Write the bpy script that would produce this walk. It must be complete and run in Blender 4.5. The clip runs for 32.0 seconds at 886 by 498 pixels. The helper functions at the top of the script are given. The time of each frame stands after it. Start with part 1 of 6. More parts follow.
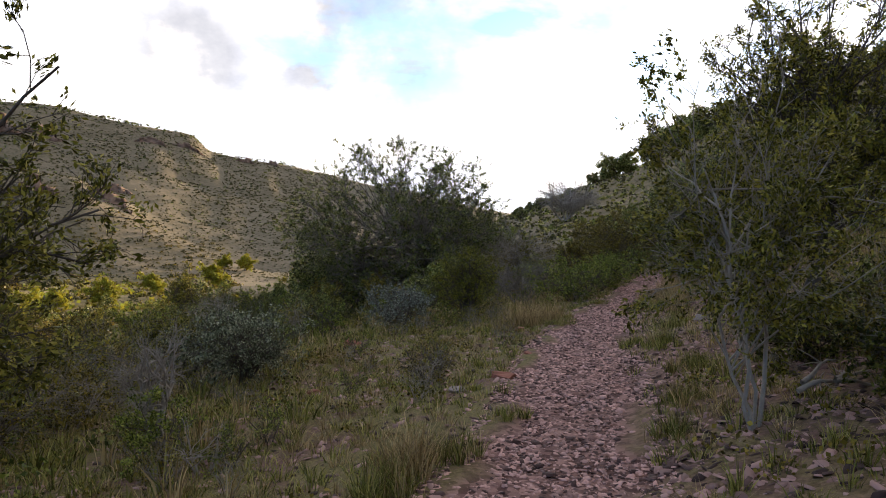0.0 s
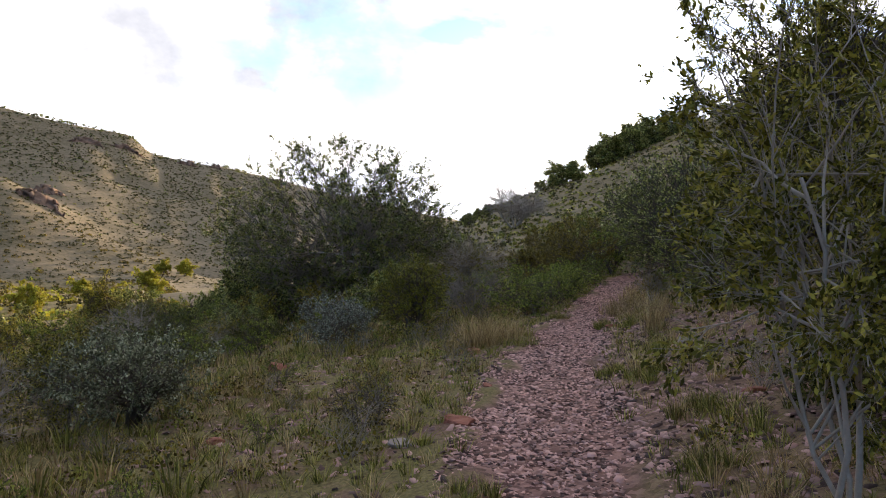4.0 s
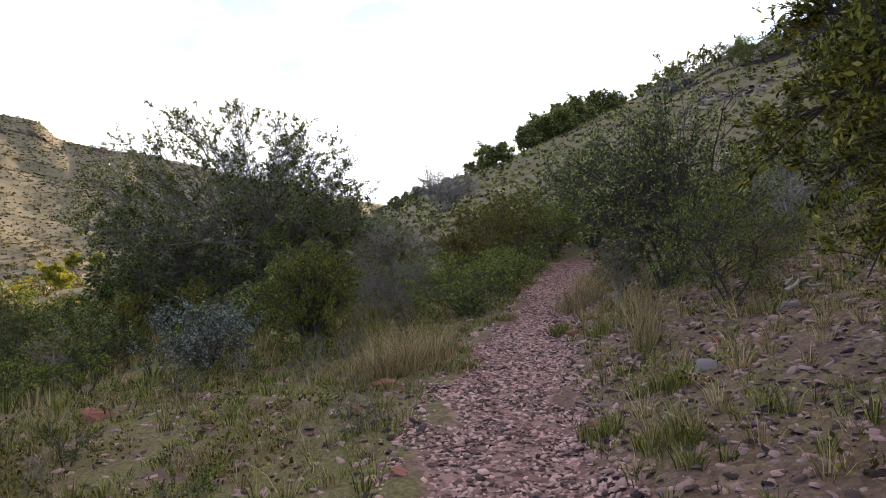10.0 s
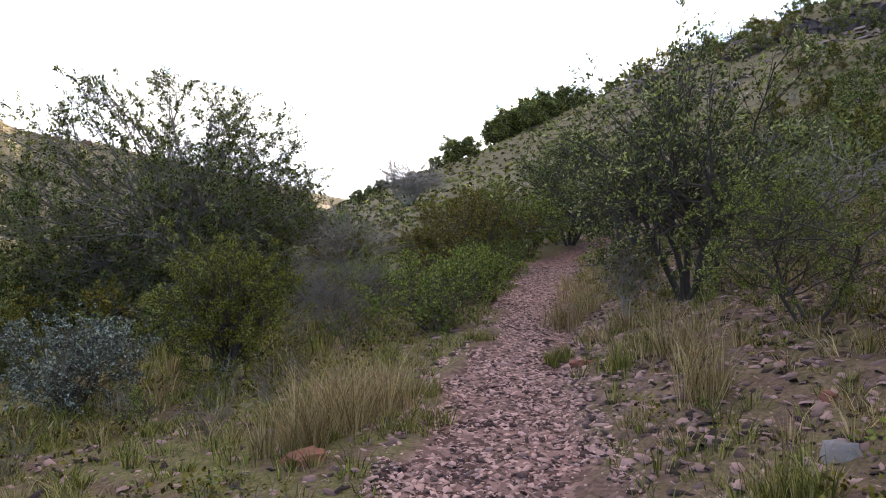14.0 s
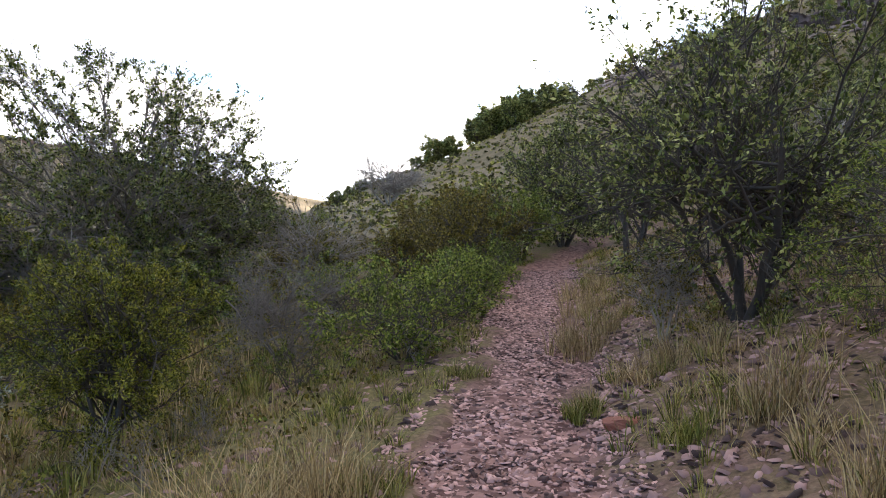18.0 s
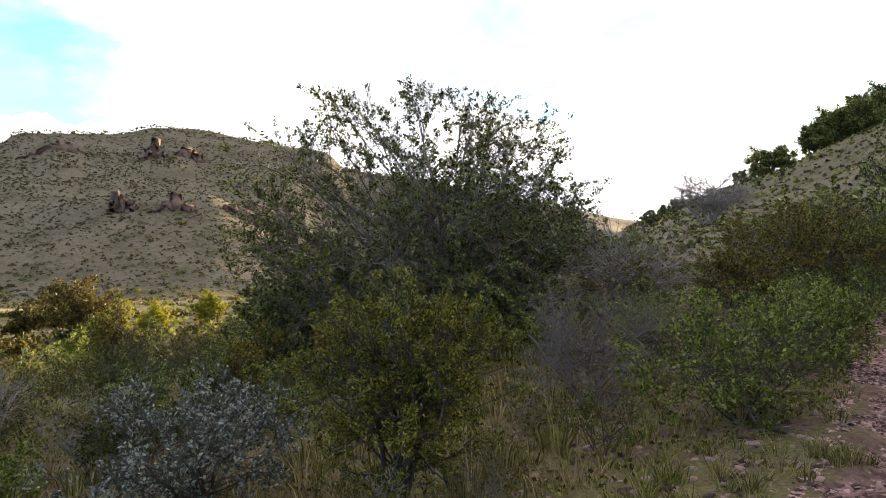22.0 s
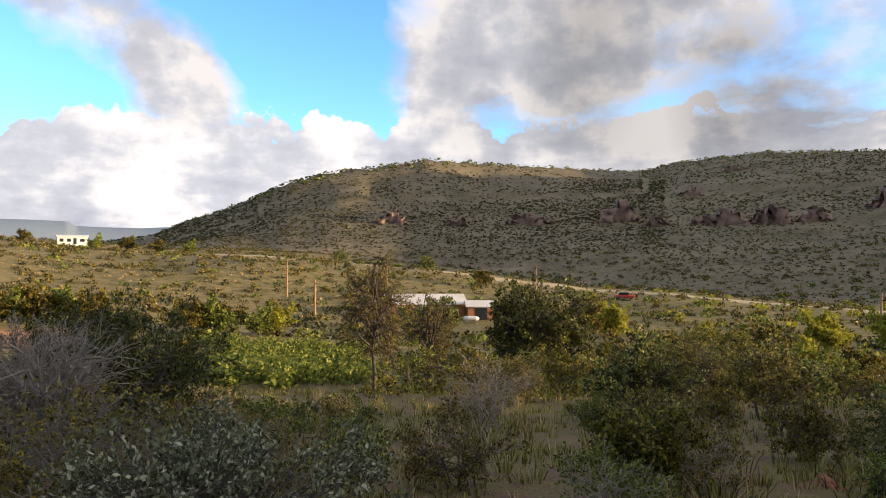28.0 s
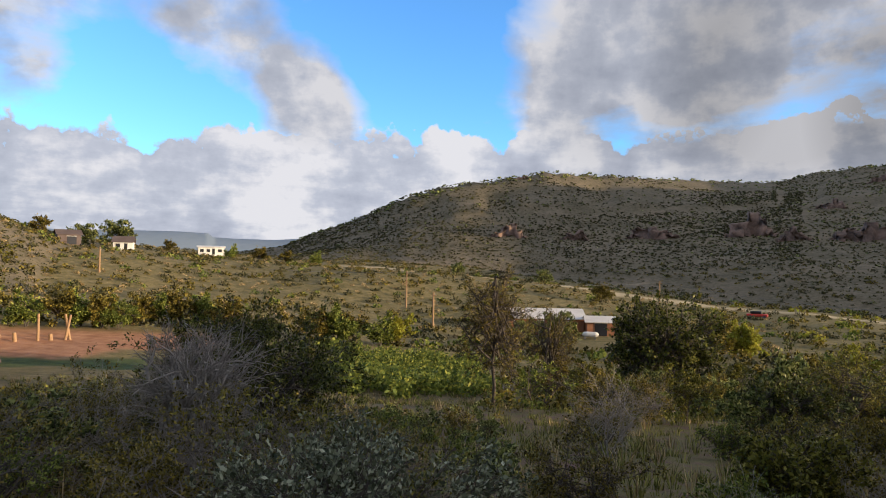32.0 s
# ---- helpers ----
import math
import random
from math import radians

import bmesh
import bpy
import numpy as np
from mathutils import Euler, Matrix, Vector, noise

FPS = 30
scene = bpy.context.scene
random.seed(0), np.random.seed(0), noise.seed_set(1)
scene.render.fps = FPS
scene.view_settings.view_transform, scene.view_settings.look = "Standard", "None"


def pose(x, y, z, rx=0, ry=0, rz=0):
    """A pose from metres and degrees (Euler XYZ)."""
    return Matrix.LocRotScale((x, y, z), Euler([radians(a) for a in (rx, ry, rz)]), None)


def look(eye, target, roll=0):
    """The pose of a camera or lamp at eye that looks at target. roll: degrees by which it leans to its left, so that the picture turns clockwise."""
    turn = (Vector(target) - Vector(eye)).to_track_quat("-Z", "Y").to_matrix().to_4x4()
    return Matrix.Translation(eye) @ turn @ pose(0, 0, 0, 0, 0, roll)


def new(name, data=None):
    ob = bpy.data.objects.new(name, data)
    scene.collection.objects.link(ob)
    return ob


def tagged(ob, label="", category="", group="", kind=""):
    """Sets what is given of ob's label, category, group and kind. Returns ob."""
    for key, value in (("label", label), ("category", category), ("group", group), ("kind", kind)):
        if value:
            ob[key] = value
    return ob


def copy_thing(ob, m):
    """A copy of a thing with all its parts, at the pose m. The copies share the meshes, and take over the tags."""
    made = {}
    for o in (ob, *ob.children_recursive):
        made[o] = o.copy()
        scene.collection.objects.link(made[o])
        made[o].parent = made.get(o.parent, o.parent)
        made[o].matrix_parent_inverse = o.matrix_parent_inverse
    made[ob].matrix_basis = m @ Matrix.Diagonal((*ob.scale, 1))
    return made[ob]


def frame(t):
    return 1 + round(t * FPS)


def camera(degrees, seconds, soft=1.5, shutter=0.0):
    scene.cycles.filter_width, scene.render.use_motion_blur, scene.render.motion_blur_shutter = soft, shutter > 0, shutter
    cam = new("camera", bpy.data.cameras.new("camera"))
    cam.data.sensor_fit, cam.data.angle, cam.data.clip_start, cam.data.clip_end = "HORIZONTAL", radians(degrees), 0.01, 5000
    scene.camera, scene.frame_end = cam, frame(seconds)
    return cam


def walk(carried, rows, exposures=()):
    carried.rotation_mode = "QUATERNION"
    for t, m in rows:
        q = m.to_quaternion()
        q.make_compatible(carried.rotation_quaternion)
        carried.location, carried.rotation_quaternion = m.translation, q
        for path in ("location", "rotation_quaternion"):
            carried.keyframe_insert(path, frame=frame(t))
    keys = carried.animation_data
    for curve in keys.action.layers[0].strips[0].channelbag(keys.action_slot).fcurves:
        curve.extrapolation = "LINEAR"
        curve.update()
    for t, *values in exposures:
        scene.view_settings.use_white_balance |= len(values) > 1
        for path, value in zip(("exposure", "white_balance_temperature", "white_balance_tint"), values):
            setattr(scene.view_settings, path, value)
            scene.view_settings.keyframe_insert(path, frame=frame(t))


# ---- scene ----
EXPOSURES = [(0.0, 1.42, 6250, 12), (6.0, 1.68, 6150, 12), (11.0, 1.95, 6050, 12), (13.0, 2.12, 6050, 12), (19.0, 2.2, 6050, 12), (21.0, 1.85, 6150, 12), (23.0, 1.92, 6300, 13), (26.0, 1.55, 6400, 13), (29.0, 1.2, 5980, 12), (32.0, 0.90, 5700, 11)]
# ---- camera: seconds, place, heading to the left, tilt up, lean ----
PATH = [
    (0.0, -0.00, 0.00, 1.458, 0.00, -0.58, 0.65),
    (0.5, -0.04, 0.18, 1.483, -0.92, 0.28, -0.25),
    (1.0, -0.05, 0.37, 1.487, -3.63, 0.08, 1.08),
    (1.5, 0.00, 0.58, 1.480, -3.54, -0.60, 0.81),
    (2.0, 0.05, 0.82, 1.481, -1.59, 0.07, 0.20),
    (2.5, 0.01, 1.06, 1.476, -2.77, -0.63, -0.31),
    (3.0, -0.01, 1.28, 1.481, -5.27, -1.06, 0.77),
    (3.5, 0.02, 1.54, 1.467, -4.91, 0.18, 0.94),
    (5.5, 0.20, 2.54, 1.470, -3.18, -1.03, 0.87),
    (6.0, 0.24, 2.88, 1.436, -5.12, -0.99, 1.75),
    (6.5, 0.25, 3.20, 1.457, -7.38, -0.61, 1.27),
    (7.0, 0.31, 3.49, 1.458, -6.34, -1.40, 1.86),
    (7.5, 0.38, 3.76, 1.449, -7.63, -1.24, 1.15),
    (8.0, 0.40, 4.03, 1.459, -10.68, -0.85, 0.04),
    (8.5, 0.46, 4.26, 1.448, -9.67, -0.74, 0.36),
    (9.0, 0.58, 4.55, 1.466, -7.52, -1.17, 1.52),
    (9.5, 0.64, 4.86, 1.454, -9.55, -0.81, 0.32),
    (10.0, 0.69, 5.17, 1.464, -10.02, -1.20, -0.15),
    (10.5, 0.78, 5.50, 1.474, -11.36, 0.05, 0.84),
    (11.0, 0.84, 5.84, 1.443, -10.21, 0.08, 0.66),
    (11.5, 0.87, 6.19, 1.452, -11.63, -1.39, -0.57),
    (12.0, 0.93, 6.53, 1.436, -12.61, -1.36, 0.44),
    (12.5, 0.98, 6.83, 1.437, -12.07, -2.55, 0.54),
    (13.0, 1.01, 7.10, 1.445, -14.94, -0.65, -0.32),
    (13.5, 1.09, 7.37, 1.432, -13.14, -1.18, 0.34),
    (14.0, 1.17, 7.64, 1.437, -12.97, -1.51, 0.61),
    (14.5, 1.24, 7.92, 1.425, -13.20, -0.79, -0.06),
    (15.0, 1.28, 8.20, 1.430, -13.90, -1.20, -0.25),
    (15.5, 1.32, 8.46, 1.412, -13.64, -0.54, 0.91),
    (17.5, 1.71, 9.54, 1.397, -14.01, -1.16, 0.08),
    (18.0, 1.75, 9.82, 1.414, -14.40, -1.37, 0.08),
    (18.5, 1.81, 10.05, 1.421, -15.41, -1.54, -0.24),
    (19.0, 1.88, 10.27, 1.440, -16.50, -0.68, -0.08),
    (19.5, 1.92, 10.48, 1.425, -16.78, -0.93, -0.64),
    (20.0, 1.94, 10.67, 1.436, -18.69, -0.14, -0.35),
    (20.5, 1.93, 10.79, 1.432, -11.36, -0.45, -0.07),
    (21.0, 1.92, 10.84, 1.452, -3.20, 0.42, -0.22),
    (21.5, 1.87, 10.87, 1.473, 5.28, 0.27, -0.11),
    (22.0, 1.82, 10.87, 1.480, 10.79, 0.31, 0.00),
    (22.5, 1.73, 10.87, 1.474, 18.70, 0.80, 0.32),
    (23.0, 1.65, 10.86, 1.460, 26.61, 0.95, -0.00),
    (23.5, 1.59, 10.86, 1.450, 33.26, 0.66, 0.13),
    (24.0, 1.56, 10.86, 1.443, 36.98, 0.71, 0.43),
    (24.5, 1.53, 10.83, 1.445, 41.57, 0.50, -0.07),
    (25.0, 1.51, 10.78, 1.438, 44.92, 0.88, -0.18),
    (25.5, 1.53, 10.76, 1.445, 51.97, 0.47, 0.26),
    (26.0, 1.55, 10.73, 1.449, 57.98, 0.84, -0.33),
    (26.5, 1.53, 10.69, 1.463, 63.60, 0.14, 0.22),
    (28.5, 1.35, 10.49, 1.473, 81.83, 0.47, 0.46),
    (29.0, 1.34, 10.46, 1.469, 86.41, 0.38, 0.64),
    (29.5, 1.33, 10.43, 1.467, 91.74, 0.89, 0.53),
    (30.0, 1.32, 10.39, 1.463, 96.30, 1.18, 0.66),
    (30.5, 1.31, 10.37, 1.464, 99.77, 1.27, 0.25),
    (31.0, 1.29, 10.37, 1.459, 100.01, 0.94, 0.46),
    (31.5, 1.28, 10.38, 1.459, 96.19, 1.00, 0.81),
    (32.0, 1.27, 10.41, 1.466, 87.19, 1.24, 1.11),
]
cam = camera(64.82, 32.0, soft=1.0)
walk(cam, [(t, Matrix.Translation((x, y, z)) @ Euler((0, 0, radians(a))).to_matrix().to_4x4()
            @ pose(0, 0, 0, 90 + p, 0, 0) @ pose(0, 0, 0, 0, 0, r)) for t, x, y, z, a, p, r in PATH],
     exposures=EXPOSURES)

# ---- world and sun ----
SUN_AZ, SUN_EL = radians(-18.0), radians(6.2)       # to the left of +y, above the horizon
world = bpy.data.worlds.new("world")
scene.world = world
world.use_nodes = True


def wire(tree, kind, props=(), **inputs):
    """A node with its properties and inputs set; an input given as a socket is linked."""
    n = tree.nodes.new(kind)
    p = dict(props)
    if "operation" in p:
        n.operation = p["operation"]
    if "data_type" in p:
        n.data_type = p["data_type"]
    if "feature" in p:
        n.feature = p["feature"]
    if "attribute_name" in p:
        n.attribute_name = p["attribute_name"]
    for k, v in inputs.items():
        key = int(k[1:]) if k[0] == "i" and k[1:].isdigit() else k.replace("_", " ")
        sock = n.inputs[key]
        if isinstance(v, bpy.types.NodeSocket):
            tree.links.new(v, sock)
        else:
            sock.default_value = v
    return n


def ramp(tree, fac, stops):
    n = tree.nodes.new("ShaderNodeValToRGB")
    while len(n.color_ramp.elements) < len(stops):
        n.color_ramp.elements.new(0.5)
    for e, (p, c) in zip(n.color_ramp.elements, stops):
        e.position = p
        e.color = (*c, 1) if len(c) == 3 else c
    tree.links.new(fac, n.inputs[0])
    return n.outputs[0]


# the large clouds and the gaps between them: bearing, rise, half width, cover added, greyness
CLOUDS = ((124, 17, 10, 0.20, 0.16), (116, 12.0, 4, 0.07, 0.05), (109, 14, 8, -0.20, 0), (111, 20, 6, 0.15, 0.05), (105, 17, 5.5, 0.17, 0.08), (98, 13.5, 5.0, 0.16, 0.12),
          (88, 14, 8, -0.26, 0), (93, 18, 5, -0.14, 0), (72, 15, 11, 0.20, 0.20), (61, 14, 11, 0.18, 0.38), (50, 11, 10, 0.14, 0.40), (78, 9.5, 4, 0.14, 0), (86, 22, 5, -0.1, 0),
          (66, 24, 9, 0.14, 0.12), (5, 15.5, 10, 0.05, 0.50), (24, 16, 16, 0.12, 0), (20, 14, 5, 0.05, 0.4))


def build_world():
    t = world.node_tree
    t.nodes.clear()
    out = t.nodes.new("ShaderNodeOutputWorld")
    sky = t.nodes.new("ShaderNodeTexSky")
    sky.sky_type, sky.sun_disc = "NISHITA", False
    sky.sun_elevation, sky.sun_rotation = SUN_EL, -SUN_AZ
    sky.altitude, sky.air_density, sky.dust_density, sky.ozone_density = 1500.0, 1.0, 0.4, 1.5
    co = wire(t, "ShaderNodeTexCoord").outputs["Generated"]
    sep = wire(t, "ShaderNodeSeparateXYZ", i0=co)
    up = wire(t, "ShaderNodeMath", [("operation", "ADD")], i0=sep.outputs[2], i1=0.22).outputs[0]
    px = wire(t, "ShaderNodeMath", [("operation", "DIVIDE")], i0=sep.outputs[0], i1=up).outputs[0]
    py = wire(t, "ShaderNodeMath", [("operation", "DIVIDE")], i0=sep.outputs[1], i1=up).outputs[0]
    flat = wire(t, "ShaderNodeCombineXYZ", i0=px, i1=py, i2=0.35).outputs[0]
    big = wire(t, "ShaderNodeTexNoise", Vector=flat, Scale=1.15, Detail=7.0, Roughness=0.56, Distortion=0.25).outputs[0]
    fine = wire(t, "ShaderNodeTexNoise", Vector=flat, Scale=3.4, Detail=5.0, Roughness=0.6).outputs[0]
    sun = (-math.sin(SUN_AZ) * math.cos(SUN_EL), math.cos(SUN_AZ) * math.cos(SUN_EL), math.sin(SUN_EL))
    dot = wire(t, "ShaderNodeVectorMath", [("operation", "DOT_PRODUCT")], i0=co, i1=sun).outputs["Value"]
    near = wire(t, "ShaderNodeMapRange", i0=dot, i1=-0.1, i2=1.0, i3=0.0, i4=1.0).outputs[0]
    near2 = wire(t, "ShaderNodeMath", [("operation", "POWER")], i0=near, i1=2.2).outputs[0]
    # more cloud towards the sun and low over the horizon
    sunny = wire(t, "ShaderNodeMapRange", i0=dot, i1=0.25, i2=0.9, i3=0.0, i4=0.13).outputs[0]
    cover = wire(t, "ShaderNodeMath", [("operation", "ADD")], i0=big, i1=sunny).outputs[0]
    # the large clouds over the mountains, and the open sky between them
    shade = None
    for az, el, half, amount, grey in CLOUDS:
        a, e = radians(az), radians(el)
        way = (-math.sin(a) * math.cos(e), math.cos(a) * math.cos(e), math.sin(e))
        d = wire(t, "ShaderNodeVectorMath", [("operation", "DOT_PRODUCT")], i0=co, i1=way).outputs["Value"]
        d = wire(t, "ShaderNodeMapRange", i0=d, i1=math.cos(radians(half)), i2=1.0, i3=0.0, i4=amount).outputs[0]
        cover = wire(t, "ShaderNodeMath", [("operation", "ADD")], i0=cover, i1=d).outputs[0]
        if grey:
            dim = wire(t, "ShaderNodeMapRange", i0=d, i1=0.0, i2=0.7 * amount, i3=1.0, i4=1.0 - grey).outputs[0]
            shade = dim if shade is None else wire(t, "ShaderNodeMath", [("operation", "MULTIPLY")], i0=shade, i1=dim).outputs[0]
    # a heaped bank low over the horizon
    heap = wire(t, "ShaderNodeTexNoise", Vector=co, Scale=9.0, Detail=6.0, Roughness=0.55).outputs[0]
    low = wire(t, "ShaderNodeMath", [("operation", "MULTIPLY_ADD")], i0=heap, i1=-0.22, i2=sep.outputs[2]).outputs[0]
    low = wire(t, "ShaderNodeMapRange", i0=low, i1=0.045, i2=0.065, i3=0.5, i4=0.0).outputs[0]
    cover = wire(t, "ShaderNodeMath", [("operation", "ADD")], i0=cover, i1=low).outputs[0]
    # a closed cloud cover added overhead, above the view, to neutralise the blue fill
    fill_deck = wire(t, "ShaderNodeMapRange", i0=sep.outputs[2], i1=0.42, i2=0.62, i3=0.0, i4=0.22).outputs[0]
    cover = wire(t, "ShaderNodeMath", [("operation", "ADD")], i0=cover, i1=fill_deck).outputs[0]
    mask = ramp(t, cover, [(0.50, (0, 0, 0)), (0.68, (1, 1, 1))])
    tone = wire(t, "ShaderNodeMath", [("operation", "MULTIPLY_ADD")], i0=fine, i1=0.35, i2=wire(t, "ShaderNodeMath", [("operation", "MULTIPLY")], i0=heap, i1=0.65).outputs[0]).outputs[0]
    body = ramp(t, tone, [(0.36, (0.62, 0.62, 0.66)), (0.48, (0.86, 0.84, 0.85)), (0.56, (1.26, 1.16, 1.06))])
    glow = wire(t, "ShaderNodeMath", [("operation", "MULTIPLY_ADD")], i0=near2, i1=1.3, i2=1.0).outputs[0]
    glow = wire(t, "ShaderNodeMath", [("operation", "MULTIPLY")], i0=glow, i1=shade).outputs[0]
    # that added overhead cloud is dimmed to weaken the fill light
    thick = wire(t, "ShaderNodeMapRange", i0=sep.outputs[2], i1=0.40, i2=0.65, i3=1.0, i4=0.72).outputs[0]
    glow = wire(t, "ShaderNodeMath", [("operation", "MULTIPLY")], i0=glow, i1=thick).outputs[0]
    cloud = wire(t, "ShaderNodeVectorMath", [("operation", "SCALE")], i0=body, Scale=glow).outputs[0]
    skyc = wire(t, "ShaderNodeVectorMath", [("operation", "MULTIPLY")], i0=sky.outputs[0], i1=(0.34, 0.49, 0.64)).outputs[0]
    mixed = wire(t, "ShaderNodeMix", [("data_type", "RGBA")], i0=mask, i6=skyc, i7=cloud).outputs[2]
    bg = wire(t, "ShaderNodeBackground", Color=mixed, Strength=0.36)
    t.links.new(bg.outputs[0], out.inputs[0])


build_world()
lamp = bpy.data.lights.new("sun", "SUN")
lamp.energy, lamp.angle, lamp.color = 5.0, radians(0.6), (1.0, 0.72, 0.40)
sun_ob = new("sun", lamp)
sun_ob.matrix_world = look((-math.sin(SUN_AZ) * 900, math.cos(SUN_AZ) * 900, 900 * math.tan(SUN_EL)), (0, 0, 0))


# ---- numbers: noise, land ----
def vnoise(x, y, seed=0):
    """Smooth value noise, 0 to 1, on arrays."""
    xi, yi = np.floor(x).astype(np.int64), np.floor(y).astype(np.int64)
    fx, fy = x - xi, y - yi
    fx, fy = fx * fx * (3 - 2 * fx), fy * fy * (3 - 2 * fy)

    def cell(a, b):
        n = (a * 374761393 + b * 668265263 + seed * 974711) & 0x7FFFFFFF
        n = ((n ^ (n >> 13)) * 1274126177) & 0x7FFFFFFF
        return ((n ^ (n >> 16)) & 0xFFFF) / 65535.0

    top = cell(xi, yi) * (1 - fx) + cell(xi + 1, yi) * fx
    bot = cell(xi, yi + 1) * (1 - fx) + cell(xi + 1, yi + 1) * fx
    return top * (1 - fy) + bot * fy


def fbm(x, y, octaves=4, seed=0):
    total, amp, norm = 0.0, 1.0, 0.0
    for o in range(octaves):
        total = total + amp * vnoise(x * 2 ** o, y * 2 ** o, seed + o * 17)
        norm += amp
        amp *= 0.5
    return total / norm


def smooth(t):
    t = np.clip(t, 0, 1)
    return t * t * (3 - 2 * t)


CX, CY = 1.5, 10.6          # the middle of the land's rings
TRAIL_Y = (-40, -8, 0, 4, 6, 9.5, 12.6, 14.5, 15.8, 20, 25.6, 31, 60)
TRAIL_X = (-8, -1.3, -0.25, 0.57, 1.12, 1.8, 2.75, 3.4, 4.15, 5.9, 8.35, 12.5, 40)
SKY_AZ = (-15, -5, 3, 11, 13.9, 16.1, 19, 20.2, 24, 29.5, 33.7, 35.6, 42.2, 43.6, 52.6, 59.1, 61.9, 71.5, 78.8, 81, 87, 90.4,
          94.9, 97.5, 100.2, 104, 108, 114, 117.9, 121.2, 125.1, 128.8, 132.3, 150, 180)
SKY_EL = (1, 2.5, 4.2, 5.7, 6.4, 6.5, 6.9, 8.1, 8.7, 9.5, 9.6, 8.95, 8.6, 7.25, 7.75, 7.2, 6.55, 7.2, 7.7, 7.3, 6.5, 5.5,
          3.3, 2.4, 1.1, 0.5, 0.5, 0.9, 1.6, 2.86, 5.3, 7.1, 8.6, 12, 12)
RIDGE_AZ = (-15, 11, 20, 26, 34, 43, 55, 62, 72, 79, 90, 95, 100, 108, 114, 117.5, 132, 180)
RIDGE_R = (700, 640, 625, 615, 600, 600, 650, 700, 560, 500, 450, 480, 500, 500, 420, 300, 230, 200)
FOOT_AZ = (-15, 15, 26, 60, 72, 80, 95, 108, 114, 118, 180)
FOOT_R = (320, 250, 215, 210, 250, 280, 290, 320, 250, 120, 90)
SPUR_AZ = (12, 14, 16.6, 21.7, 28.8, 33, 38, 46, 54)          # the low spur before the mountain
SPUR_EL = (-3.4, -2.2, -1.0, 1.0, 4.4, 4.6, 3.8, 1.0, -3.0)
HILL_AZ = (-180, -120, -80, -46, -41, -37, -33, -28, -21.8, -15.8, -12, -8.4, -4.9, 0, 5, 12)
HILL_EL = (10, 14, 16, 15.2, 15.4, 13.6, 13.1, 11.2, 8.8, 6.0, 4.8, 3.6, 2.2, 0.0, -4, -25)
VAL_R = (20, 35, 60, 110, 200, 280, 450)
VAL_AZ = (-5, 15, 40, 66, 80, 91, 101, 118, 140)
VAL_Z = ((-.3, -.8, -1, -1, -5, -10, -12), (-1.5, -3, -5, -8, -11, -11, -11), (-2.6, -5.2, -8, -9.5, -10.5, -10, -9),
         (-2.8, -5.5, -8.5, -10, -8.5, -7, -6), (-2.8, -5.5, -8.5, -10, -4, -2, -3), (-2.8, -5.5, -8, -9, -1, 1, -2),
         (-2.8, -5, -7.5, -7, 0, 2.7, -4), (-2.6, -4.6, -6.5, -4, 5, 8, 8), (-2, -4, -5, 5, 20, 30, 30))


def trail_side(x, y):
    """Metres to the right of the trail's middle line."""
    return (x - np.interp(y, TRAIL_Y, TRAIL_X)) * 0.92


def trail_z(y):
    u = np.clip(y, -30, 40) / 10
    return -0.22 * u + 0.176 * u * u


